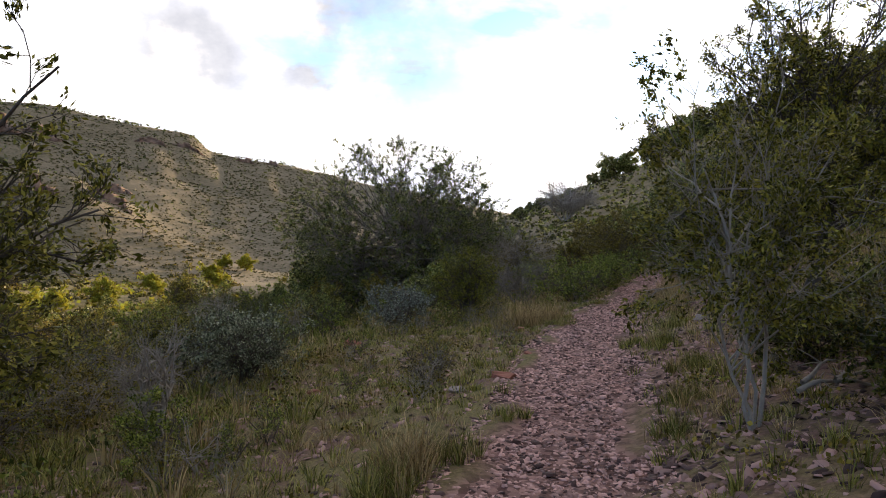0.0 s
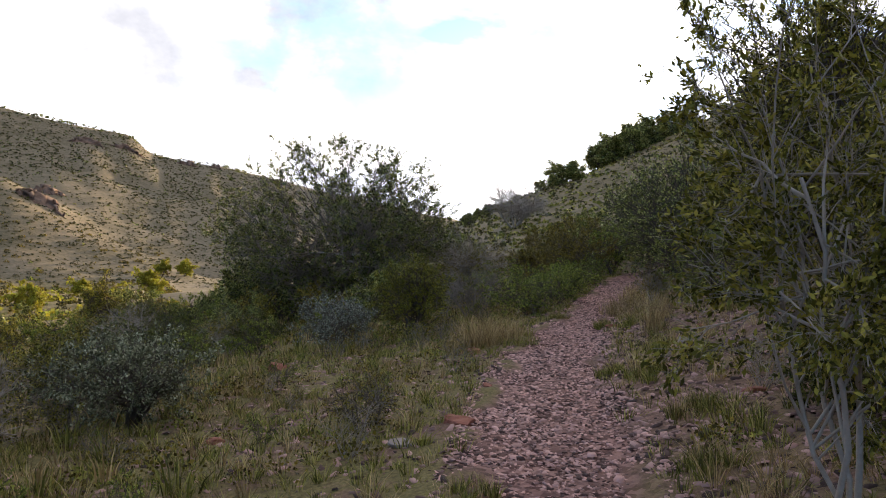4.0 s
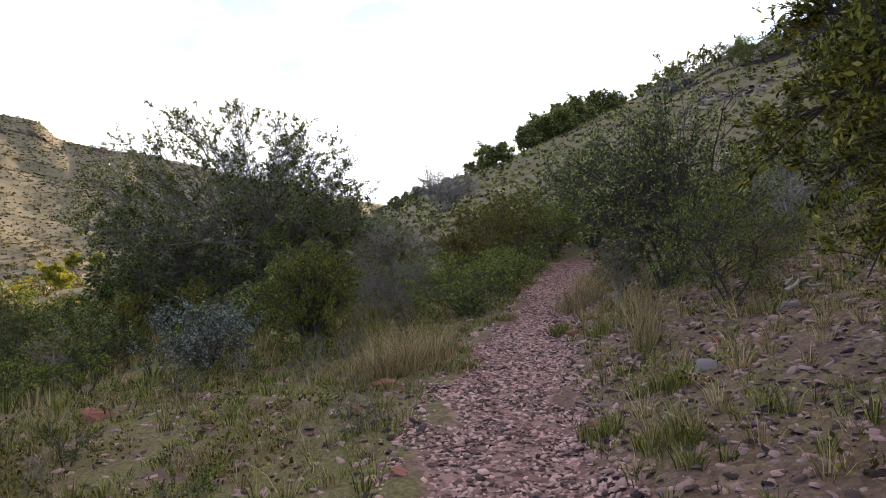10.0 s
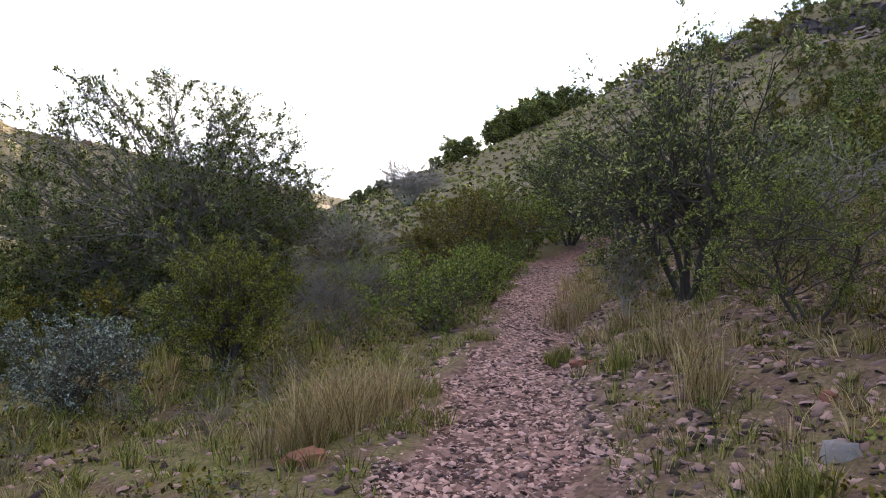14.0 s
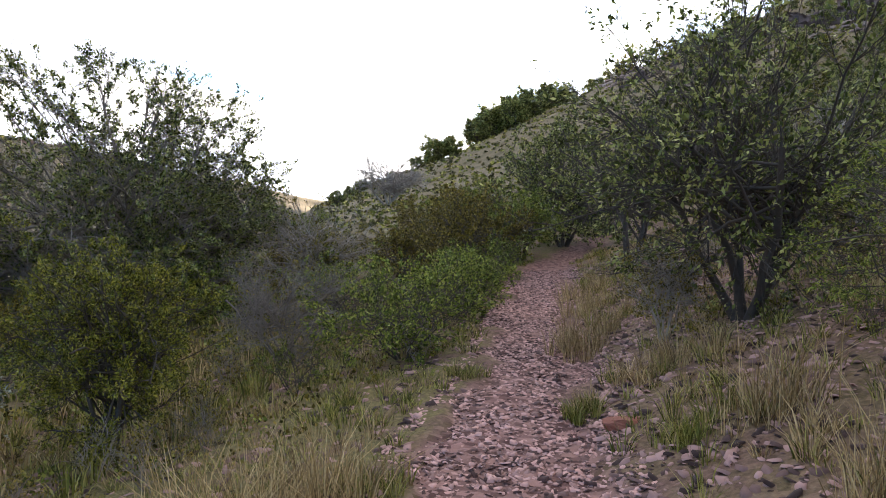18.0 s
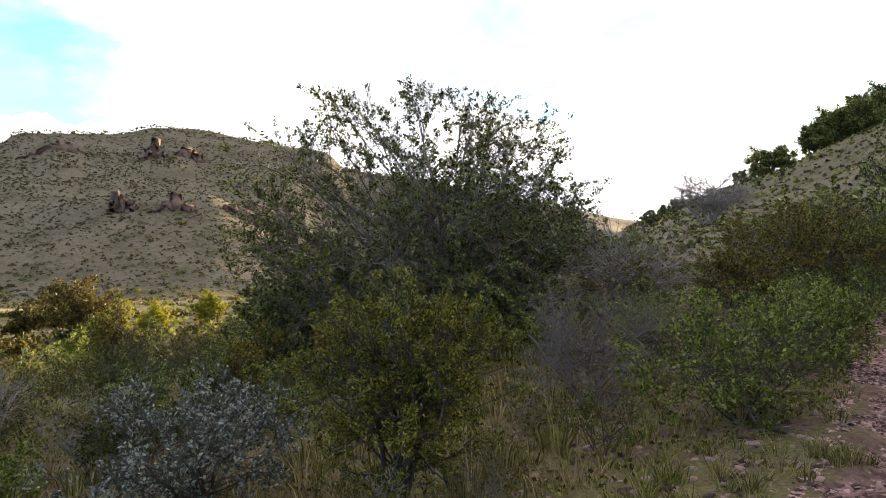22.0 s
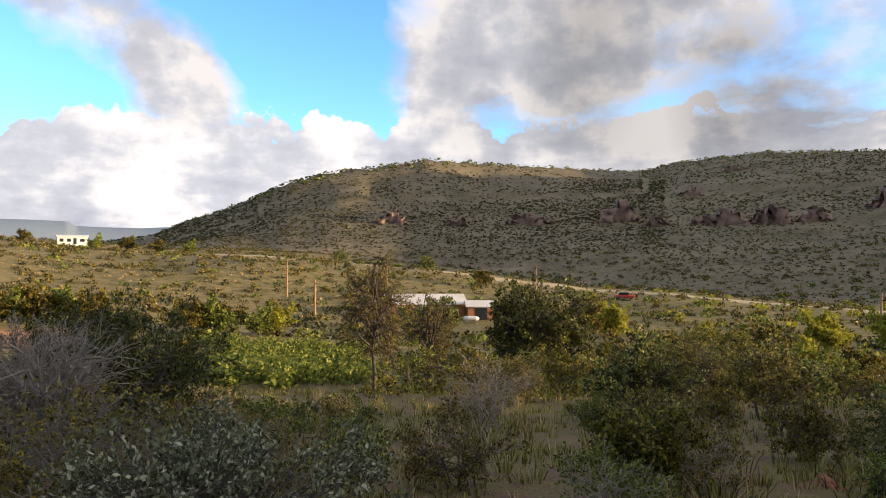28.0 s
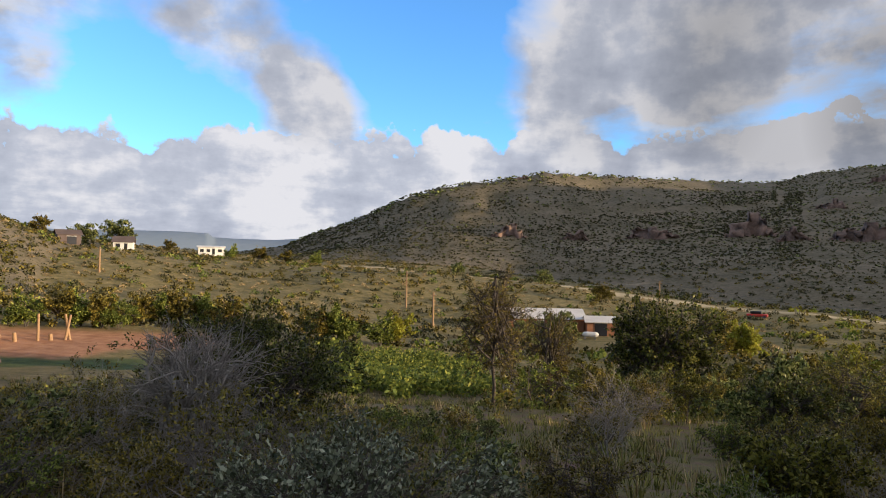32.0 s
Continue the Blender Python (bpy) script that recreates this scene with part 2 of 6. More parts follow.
def land(x, y):
    """The height of the ground."""
    x, y = np.asarray(x, float), np.asarray(y, float)
    s = trail_side(x, y)
    near = trail_z(y) + np.where(s > 0, 0.35 * np.maximum(s - 0.5, 0), 0.155 * np.minimum(s + 0.5, 0))
    near = near + (fbm(x * 0.55, y * 0.55, 3, 5) - 0.5) * 0.22 * smooth((np.abs(s) - 0.5) / 1.5)
    dx, dy = x - CX, y - CY
    r = np.hypot(dx, dy) + 1e-6
    az = np.degrees(np.arctan2(-dx, dy))
    az = np.where(az < -150, az + 360, az)
    wa = np.clip(az, -5, 140)
    cols = [np.interp(wa, VAL_AZ, [row[k] for row in VAL_Z]) for k in range(len(VAL_R))]
    val = cols[0]
    for k in range(len(VAL_R) - 1):
        val = val + (cols[k + 1] - cols[k]) * smooth((r - VAL_R[k]) / (VAL_R[k + 1] - VAL_R[k]))
    val = val + (fbm(x * 0.03, y * 0.03, 4, 9) - 0.5) * np.clip(r / 40, 0, 3)
    # the stony hill beside the trail
    h_az = np.where(az > 150, az - 360, az)
    h1 = 1.4 + 125 * np.tan(np.radians(np.interp(h_az, HILL_AZ, HILL_EL)))
    base = np.where(h_az > 0, val, 0.2 + 0.012 * r)
    grow = np.clip((r - 14) / 111.0, 0, 1)
    hill = base + (h1 - base) * (0.35 * grow + 0.65 * smooth(grow)) - 0.25 * np.maximum(r - 125, 0)
    hill = hill + (fbm(x * 0.045, y * 0.045, 4, 3) - 0.5) * 4.0 * smooth((r - 25) / 50) * smooth((60 - np.abs(h_az + 60)) / 20)
    # the far mountains
    rr, fr = np.interp(az, RIDGE_AZ, RIDGE_R), np.interp(az, FOOT_AZ, FOOT_R)
    zr = 1.4 + rr * np.tan(np.radians(np.interp(az, SKY_AZ, SKY_EL)))
    soft_el = sum(np.interp(az + o, SKY_AZ, SKY_EL) for o in (-5, -2.5, 0, 2.5, 5)) / 5
    zl = 1.4 + rr * np.tan(np.radians(soft_el))
    t = (r - fr) / (rr - fr)
    tc = np.clip(t, 0, 1)
    ribs = (fbm(az * 0.16 + r * 0.0006, r * 0.0025, 4, 21) - 0.5) * 4 * tc * (1 - tc)
    up = tc ** 1.15 + 0.085 * ribs
    band = smooth((up - 0.52) / 0.03) * smooth((fbm(az * 0.35, r * 0.002, 3, 40) - 0.42) / 0.12)
    rough = (fbm(x * 0.02, y * 0.02, 4, 31) - 0.5) * 3.2 * smooth(t / 0.2) * np.clip(rr / 600, 0.2, 1)
    mtn = val + (zl - val) * (0.94 * up + 0.045 * np.maximum(0.8 * band, np.clip((tc - 0.8) / 0.2, 0, 1)) + 0.015) + (zr - zl) * np.clip((tc - 0.75) / 0.25, 0, 1) + rough * (1 - 0.7 * smooth((tc - 0.85) / 0.15))
    mtn = np.where(t > 1, zr - 0.22 * (r - rr), mtn)
    far = np.where(t > 0, val + (mtn - val) * smooth(t / 0.06), val)
    top = 1.4 + 340 * np.tan(np.radians(np.interp(az, SPUR_AZ, SPUR_EL)))
    spur = val + (top - val) * smooth((r - 190) / 150) - 0.16 * np.maximum(r - 340, 0)
    spur = spur + (fbm(x * 0.025, y * 0.025, 3, 51) - 0.5) * 3.0
    far = np.where((az > 10) & (az < 60), np.maximum(far, np.where(top > val, spur, far)), far)
    wide = np.maximum(far, hill)
    blend = smooth((r - 12) / 20)
    return near * (1 - blend) + wide * blend


def ground(x, y):
    return float(land(np.array([x]), np.array([y]))[0])


# ---- mesh helpers ----
def mesh_from(name, verts, faces, smooth_shade=False):
    """A mesh from arrays; faces is an array of rows of the same length, or a list of such arrays."""
    if not isinstance(faces, list):
        faces = [faces]
    faces = [f for f in faces if len(f)]
    me = bpy.data.meshes.new(name)
    verts = np.asarray(verts, np.float32)
    me.vertices.add(len(verts))
    me.vertices.foreach_set("co", verts.ravel())
    loops = np.concatenate([f.ravel() for f in faces]).astype(np.int32)
    sizes = np.concatenate([np.full(len(f), f.shape[1]) for f in faces]).astype(np.int32)
    me.loops.add(len(loops))
    me.loops.foreach_set("vertex_index", loops)
    me.polygons.add(len(sizes))
    me.polygons.foreach_set("loop_start", np.concatenate([[0], np.cumsum(sizes)[:-1]]).astype(np.int32))
    me.polygons.foreach_set("loop_total", sizes)
    if smooth_shade:
        me.polygons.foreach_set("use_smooth", np.ones(len(sizes), bool))
    me.update(calc_edges=True)
    return me


def put(name, me, material, parent=None, label=""):
    ob = new(name, me)
    if not me.materials:
        me.materials.append(material)
    if parent is not None:
        ob.parent = parent
    if label:
        ob["label"] = label
    return ob


def part(name, bm, material, parent, label=""):
    me = bpy.data.meshes.new(name)
    bm.to_mesh(me)
    bm.free()
    return put(name, me, material, parent, label)


def empty(name, x, y, z=None, turn=0.0, size=1.0):
    ob = new(name)
    ob.matrix_world = pose(x, y, ground(x, y) if z is None else z, 0, 0, turn) @ Matrix.Scale(size, 4)
    return ob


# ---- materials ----
def material(name):
    m = bpy.data.materials.new(name)
    m.use_nodes = True
    t = m.node_tree
    t.nodes.clear()
    return m, t, t.nodes.new("ShaderNodeOutputMaterial")


def leaf_material(name, colours, rough=0.45, through_amount=0.28):
    """Leaves: each takes its own tone, and light shines through."""
    m, t, out = material(name)
    isl = wire(t, "ShaderNodeNewGeometry").outputs["Random Per Island"]
    obj = wire(t, "ShaderNodeObjectInfo").outputs["Random"]
    n = len(colours)
    dark = tuple(0.5 * c for c in colours[0])
    col = ramp(t, isl, [(0.0, dark), (0.3, colours[0])] + [(0.3 + 0.7 * i / max(n - 1, 1), c) for i, c in enumerate(colours) if i])
    vary = wire(t, "ShaderNodeMapRange", i0=obj, i3=0.8, i4=1.2).outputs[0]
    col = wire(t, "ShaderNodeVectorMath", [("operation", "SCALE")], i0=col, Scale=vary).outputs[0]
    b = wire(t, "ShaderNodeBsdfPrincipled", Base_Color=col, Roughness=rough)
    b.inputs["Specular IOR Level"].default_value = 0.12
    tr = wire(t, "ShaderNodeBsdfTranslucent", Color=col)
    mix = wire(t, "ShaderNodeMixShader", i0=through_amount, i1=b.outputs[0], i2=tr.outputs[0])
    t.links.new(mix.outputs[0], out.inputs[0])
    return m


def solid_material(name, dark, light, scale=20.0, rough=0.85, bump=0.3, metal=0.0, per_piece=0.0):
    """A surface with two scales of variation and a fine relief."""
    m, t, out = material(name)
    co = wire(t, "ShaderNodeTexCoord").outputs["Object"]
    a = wire(t, "ShaderNodeTexNoise", Vector=co, Scale=scale, Detail=6.0, Roughness=0.65).outputs[0]
    c = wire(t, "ShaderNodeTexNoise", Vector=co, Scale=scale * 0.13, Detail=3.0).outputs[0]
    f = wire(t, "ShaderNodeMath", [("operation", "MULTIPLY_ADD")], i0=c, i1=0.6, i2=wire(t, "ShaderNodeMath", [("operation", "MULTIPLY")], i0=a, i1=0.4).outputs[0]).outputs[0]
    if per_piece:
        isl = wire(t, "ShaderNodeNewGeometry").outputs["Random Per Island"]
        rnd = wire(t, "ShaderNodeObjectInfo").outputs["Random"]
        both = wire(t, "ShaderNodeMath", [("operation", "ADD")], i0=isl, i1=rnd).outputs[0]
        both = wire(t, "ShaderNodeMath", [("operation", "FRACT")], i0=both).outputs[0]
        f = wire(t, "ShaderNodeMix", [("data_type", "FLOAT")], i0=per_piece, i2=f, i3=both).outputs[0]
    col = ramp(t, f, [(0.25, dark), (0.75, light)])
    b = wire(t, "ShaderNodeBsdfPrincipled", Base_Color=col, Roughness=rough, Metallic=metal)
    b.inputs["Specular IOR Level"].default_value = 0.3
    bp = wire(t, "ShaderNodeBump", Strength=bump, Distance=0.02, Height=a)
    t.links.new(bp.outputs[0], b.inputs["Normal"])
    t.links.new(b.outputs[0], out.inputs[0])
    return m


M_OAK = leaf_material("oak_leaves", [(0.055, 0.068, 0.018), (0.18, 0.205, 0.052), (0.40, 0.395, 0.135)])
M_JUNIPER = leaf_material("juniper_leaves", [(0.062, 0.062, 0.010), (0.18, 0.172, 0.026), (0.35, 0.30, 0.055)])
M_LIME = leaf_material("yellow_juniper_leaves", [(0.065, 0.072, 0.010), (0.20, 0.20, 0.026), (0.36, 0.33, 0.05)])
M_FARSCRUB = leaf_material("far_scrub_leaves", [(0.055, 0.054, 0.022), (0.095, 0.088, 0.034), (0.145, 0.125, 0.053)], 0.7, 0.1)
M_DARKLEAF = leaf_material("dark_evergreen_leaves", [(0.03, 0.038, 0.008), (0.085, 0.098, 0.018), (0.19, 0.18, 0.038)])
M_SILVER = leaf_material("silver_leaves", [(0.10, 0.112, 0.06), (0.25, 0.265, 0.155), (0.50, 0.51, 0.35)], 0.6, 0.2)
M_BLUE = leaf_material("blue_grey_leaves", [(0.09, 0.10, 0.075), (0.22, 0.24, 0.19), (0.48, 0.50, 0.42)], 0.6, 0.2)
M_GREEN = leaf_material("fresh_leaves", [(0.075, 0.10, 0.016), (0.19, 0.225, 0.038), (0.33, 0.34, 0.07)], 0.55, 0.3)
M_BRUSH = leaf_material("brush_leaves", [(0.062, 0.052, 0.010), (0.175, 0.142, 0.022), (0.32, 0.25, 0.05)])
M_YELLOW = leaf_material("yellow_leaves", [(0.22, 0.20, 0.02), (0.32, 0.30, 0.03), (0.30, 0.34, 0.05)], 0.55, 0.4)
M_FIELD = leaf_material("field_leaves", [(0.09, 0.12, 0.025), (0.17, 0.20, 0.035), (0.28, 0.27, 0.04)], 0.55, 0.4)
M_GRASS = leaf_material("green_grass", [(0.085, 0.092, 0.020), (0.205, 0.205, 0.042), (0.40, 0.355, 0.115)], 0.6, 0.2)
M_TAN = leaf_material("dry_grass", [(0.20, 0.14, 0.06), (0.36, 0.265, 0.125), (0.54, 0.42, 0.22)], 0.65, 0.2)
M_BARK = solid_material("bark", (0.035, 0.028, 0.022), (0.11, 0.09, 0.075), 25)
M_OAKBARK = solid_material("oak_bark", (0.08, 0.066, 0.054), (0.27, 0.23, 0.195), 25)
M_GREYWOOD = solid_material("weathered_wood", (0.17, 0.145, 0.12), (0.38, 0.335, 0.285), 30)
M_STONE = solid_material("trail_stone", (0.05, 0.025, 0.022), (0.52, 0.315, 0.275), 18, 0.8, 0.3, 0.0, 0.8)
M_BANKSTONE = solid_material("bank_stone", (0.035, 0.02, 0.018), (0.36, 0.225, 0.20), 18, 0.85, 0.3, 0.0, 0.8)
M_REDROCK = solid_material("red_rock", (0.13, 0.05, 0.036), (0.36, 0.15, 0.10), 14, 0.9, 0.5)
M_GREYROCK = solid_material("grey_rock", (0.16, 0.13, 0.12), (0.36, 0.31, 0.29), 9, 0.9, 0.5)
M_DARKCLIFF = solid_material("dark_cliff_rock", (0.03, 0.024, 0.025), (0.17, 0.125, 0.11), 0.9, 0.95, 0.8)
M_CLIFF = solid_material("cliff_rock", (0.035, 0.027, 0.022), (0.31, 0.20, 0.145), 0.9, 0.95, 0.8)


def ground_material():
    m, t, out = material("earth")
    co = wire(t, "ShaderNodeTexCoord").outputs["Object"]

    def attr(name):
        return wire(t, "ShaderNodeAttribute", [("attribute_name", name)]).outputs["Fac"]

    def tex(scale, detail=6.0, rough=0.6):
        return wire(t, "ShaderNodeTexNoise", Vector=co, Scale=scale, Detail=detail, Roughness=rough).outputs[0]

    def blend(f, a, b):
        return wire(t, "ShaderNodeMix", [("data_type", "RGBA")], i0=f, i6=a, i7=b).outputs[2]

    fine, mid, wide = tex(28.0), tex(2.2), tex(0.05, 8.0, 0.65)
    cells = wire(t, "ShaderNodeTexVoronoi", [("feature", "F1")], Vector=co, Scale=16.0)
    soil = ramp(t, fine, [(0.3, (0.07, 0.042, 0.033)), (0.7, (0.20, 0.122, 0.097))])
    grit = ramp(t, cells.outputs["Color"], [(0.2, (0.07, 0.038, 0.032)), (0.8, (0.28, 0.165, 0.14))])
    soil = blend(ramp(t, mid, [(0.4, (0, 0, 0)), (0.6, (1, 1, 1))]), soil, grit)
    litter = ramp(t, fine, [(0.3, (0.06, 0.054, 0.02)), (0.7, (0.20, 0.165, 0.07))])
    cover = ramp(t, mid, [(0.36, (0, 0, 0)), (0.52, (1, 1, 1))])
    green = attr("green")
    near = blend(wire(t, "ShaderNodeMath", [("operation", "MULTIPLY")], i0=green, i1=cover).outputs[0], soil, litter)
    trail = blend(ramp(t, mid, [(0.35, (0, 0, 0)), (0.65, (1, 1, 1))]), grit, ramp(t, cells.outputs["Color"], [(0.2, (0.10, 0.05, 0.044)), (0.8, (0.30, 0.175, 0.155))]))
    near = blend(attr("trail"), near, trail)
    patch = tex(0.6, 8.0, 0.8)
    hills = ramp(t, wire(t, "ShaderNodeMath", [("operation", "MULTIPLY_ADD")], i0=patch, i1=0.6, i2=wire(t, "ShaderNodeMath", [("operation", "MULTIPLY")], i0=wide, i1=0.4).outputs[0]).outputs[0],
                 [(0.36, (0.045, 0.042, 0.02)), (0.45, (0.108, 0.090, 0.052)), (0.56, (0.172, 0.138, 0.088)), (0.68, (0.26, 0.20, 0.14))])
    meadow = ramp(t, patch, [(0.35, (0.085, 0.073, 0.025)), (0.55, (0.19, 0.15, 0.06)), (0.7, (0.32, 0.245, 0.12))])
    far = blend(attr("meadow"), hills, meadow)
    rock = ramp(t, tex(0.5, 8.0, 0.75), [(0.3, (0.08, 0.055, 0.045)), (0.55, (0.22, 0.145, 0.11)), (0.75, (0.33, 0.23, 0.17))])
    far = blend(attr("rock"), far, rock)
    red = ramp(t, tex(0.8), [(0.3, (0.26, 0.115, 0.055)), (0.7, (0.44, 0.23, 0.12))])
    far = blend(attr("bare"), far, red)
    lawn = ramp(t, tex(0.9), [(0.35, (0.035, 0.05, 0.014)), (0.65, (0.09, 0.11, 0.03))])
    far = blend(attr("lawn"), far, lawn)
    road = ramp(t, patch, [(0.3, (0.34, 0.27, 0.15)), (0.7, (0.46, 0.38, 0.24))])
    far = blend(attr("road"), far, road)
    col = blend(attr("far"), near, far)
    b = wire(t, "ShaderNodeBsdfPrincipled", Base_Color=col, Roughness=0.95)
    b.inputs["Specular IOR Level"].default_value = 0.15
    bp = wire(t, "ShaderNodeBump", Strength=0.5, Distance=0.03, Height=fine)
    t.links.new(bp.outputs[0], b.inputs["Normal"])
    t.links.new(b.outputs[0], out.inputs[0])
    return m


# ---- the ground ----
def road_mask(r, az):
    """The pale dirt road that runs down the terrace across the valley."""
    rc = np.interp(az, (40, 66, 80, 91, 100), (150, 190, 205, 215, 230))
    return smooth((5.0 - np.abs(r - rc)) / 2) * smooth((az - 38) / 3) * smooth((98 - az) / 3)


def build_ground():
    n_az, grow = 560, 1.028
    rad = [0.0]
    r = 0.25
    while r < 4200:
        rad.append(r)
        r = r * grow + 0.03
    rad = np.array(rad[1:])
    a = np.linspace(0, 2 * np.pi, n_az, endpoint=False)
    R, A = np.meshgrid(rad, a, indexing="ij")
    x, y = CX - np.sin(A) * R, CY + np.cos(A) * R
    z = land(x, y)
    s = trail_side(x, y)
    on = smooth((0.72 + (vnoise(x * 1.7, y * 1.7, 8) - 0.5) * 0.5 - np.abs(s)) / 0.25) * (np.abs(y - 10) < 40)
    z = z - 0.035 * on + (fbm(x * 5, y * 5, 2, 77) - 0.5) * 0.03 * (R < 40)
    v = np.stack([x, y, z], -1).reshape(-1, 3)
    v = np.concatenate([v, [[CX, CY, float(land(CX, CY)) - 0.03]]])
    nr = len(rad)
    i = np.arange(nr - 1)[:, None] * n_az
    j = np.arange(n_az)[None]
    k = (np.arange(n_az)[None] + 1) % n_az
    quads = np.stack([i + j, i + n_az + j, i + n_az + k, i + k], -1).reshape(-1, 4)
    tri = np.stack([np.full(n_az, len(v) - 1), np.arange(n_az), (np.arange(n_az) + 1) % n_az], -1)
    me = mesh_from("ground", v, [quads, tri], True)
    az = np.degrees(np.arctan2(-(x - CX), y - CY))
    az = np.where(az < -150, az + 360, az)
    gz = np.gradient(z, axis=0) / np.gradient(R, axis=0)
    steep = smooth((np.abs(gz) - 0.62 + (fbm(x * 0.05, y * 0.05, 3, 4) - 0.5) * 0.3) / 0.15) * (R > 60)
    masks = {
        "trail": on,
        "green": np.clip(fbm(x * 0.5, y * 0.5, 3, 12) * 1.2 - 0.2 + 0.75 * (s < 0), 0, 1),
        "far": smooth((R - 16) / 26),
        "meadow": 0.25 * smooth((-2 - az) / 8) * (R < 135) + smooth((az - 18) / 10) * smooth((135 - az) / 10) * smooth((R - 25) / 30) * smooth((np.interp(az, FOOT_AZ, FOOT_R) - R) / 25),
        "rock": steep,
        "bare": smooth((fbm(x * 0.09, y * 0.09, 4, 19) - 0.52 + 0.014 * (R - 56)) / 0.12) * smooth((az - 103) / 3) * smooth((142 - az) / 3) * smooth((R - 44) / 5) * smooth((82 - R) / 6),
        "lawn": smooth((fbm(x * 0.12, y * 0.12, 3, 91) - 0.40) / 0.08) * smooth((az - 108) / 3) * smooth((138 - az) / 3) * smooth((R - 34) / 4) * smooth((66 - R) / 4),
        "road": road_mask(R, az),
    }
    for name, m in masks.items():
        at = me.attributes.new(name, "FLOAT", "POINT")
        at.data.foreach_set("value", np.concatenate([np.broadcast_to(m, R.shape).ravel(), [0.0]]).astype(np.float32))
    ob = put("ground", me, ground_material())
    tagged(ob, "stony red-brown earth with dry grass, rising to far hills", "ground", kind="structure")


build_ground()

# ---- plants ----
RNG = np.random.default_rng(7)


def tubes(paths, r0, r1, sides):
    """Tapered tubes along paths (n, k, 3); r0, r1: arrays of radii at the ends."""
    n, k, _ = paths.shape
    tan = np.gradient(paths, axis=1)
    tan /= np.linalg.norm(tan, axis=2, keepdims=True) + 1e-9
    ref = np.where(np.abs(tan[..., 2:3]) > 0.9, [1.0, 0, 0], [0, 0, 1.0])
    u = np.cross(tan, ref)
    u /= np.linalg.norm(u, axis=2, keepdims=True) + 1e-9
    w = np.cross(tan, u)
    rad = (r0[:, None] + (r1 - r0)[:, None] * np.linspace(0, 1, k)[None])[..., None, None]
    ang = np.linspace(0, 2 * np.pi, sides, endpoint=False)
    ring = np.cos(ang)[None, None, :, None] * u[:, :, None] + np.sin(ang)[None, None, :, None] * w[:, :, None]
    v = (paths[:, :, None] + rad * ring).reshape(-1, 3)
    base = (np.arange(n) * k * sides)[:, None, None] + (np.arange(k - 1) * sides)[None, :, None]
    j = np.arange(sides)[None, None]
    kk = (np.arange(sides) + 1)[None, None] % sides
    f = np.stack([base + j, base + kk, base + sides + kk, base + sides + j], -1).reshape(-1, 4)
    return v, f


def bend(a, b, k, rng, wob=0.1, lift=0.15):
    """Curved paths from a to b (n, 3), with k points."""
    ln = np.linalg.norm(b - a, axis=1, keepdims=True)
    c = (a + b) / 2 + rng.normal(0, 1, a.shape) * ln * wob
    c[:, 2] += ln[:, 0] * lift
    t = np.linspace(0, 1, k)[None, :, None]
    return (1 - t) ** 2 * a[:, None] + 2 * t * (1 - t) * c[:, None] + t * t * b[:, None]


def on_path(paths, idx, u):
    k = paths.shape[1]
    p = u * (k - 1)
    i = np.minimum(p.astype(int), k - 2)
    fr = (p - i)[:, None]
    return paths[idx, i] * (1 - fr) + paths[idx, i + 1] * fr


def leaves(at, size, rng, aspect=0.5, droop=0.0, along_=None, up=0.0):
    """Pointed leaves; along_: the ways their twigs point; up: how far their faces turn to the sky."""
    n = len(at)
    d = rng.normal(0, 1, (n, 3))
    d[:, 2] -= droop
    if along_ is not None:
        d = d * 0.45 + along_
    d /= np.linalg.norm(d, axis=1, keepdims=True)
    o = np.cross(d, rng.normal(0, 1, (n, 3)) + [0, 0, up])
    o /= np.linalg.norm(o, axis=1, keepdims=True) + 1e-9
    sz = (size * rng.uniform(0.6, 1.3, n))[:, None]
    v = np.stack([at - d * sz * 0.5, at + o * sz * aspect * 0.5, at + d * sz * 0.5, at - o * sz * aspect * 0.5], 1).reshape(-1, 3)
    return v, np.arange(4 * n).reshape(n, 4)


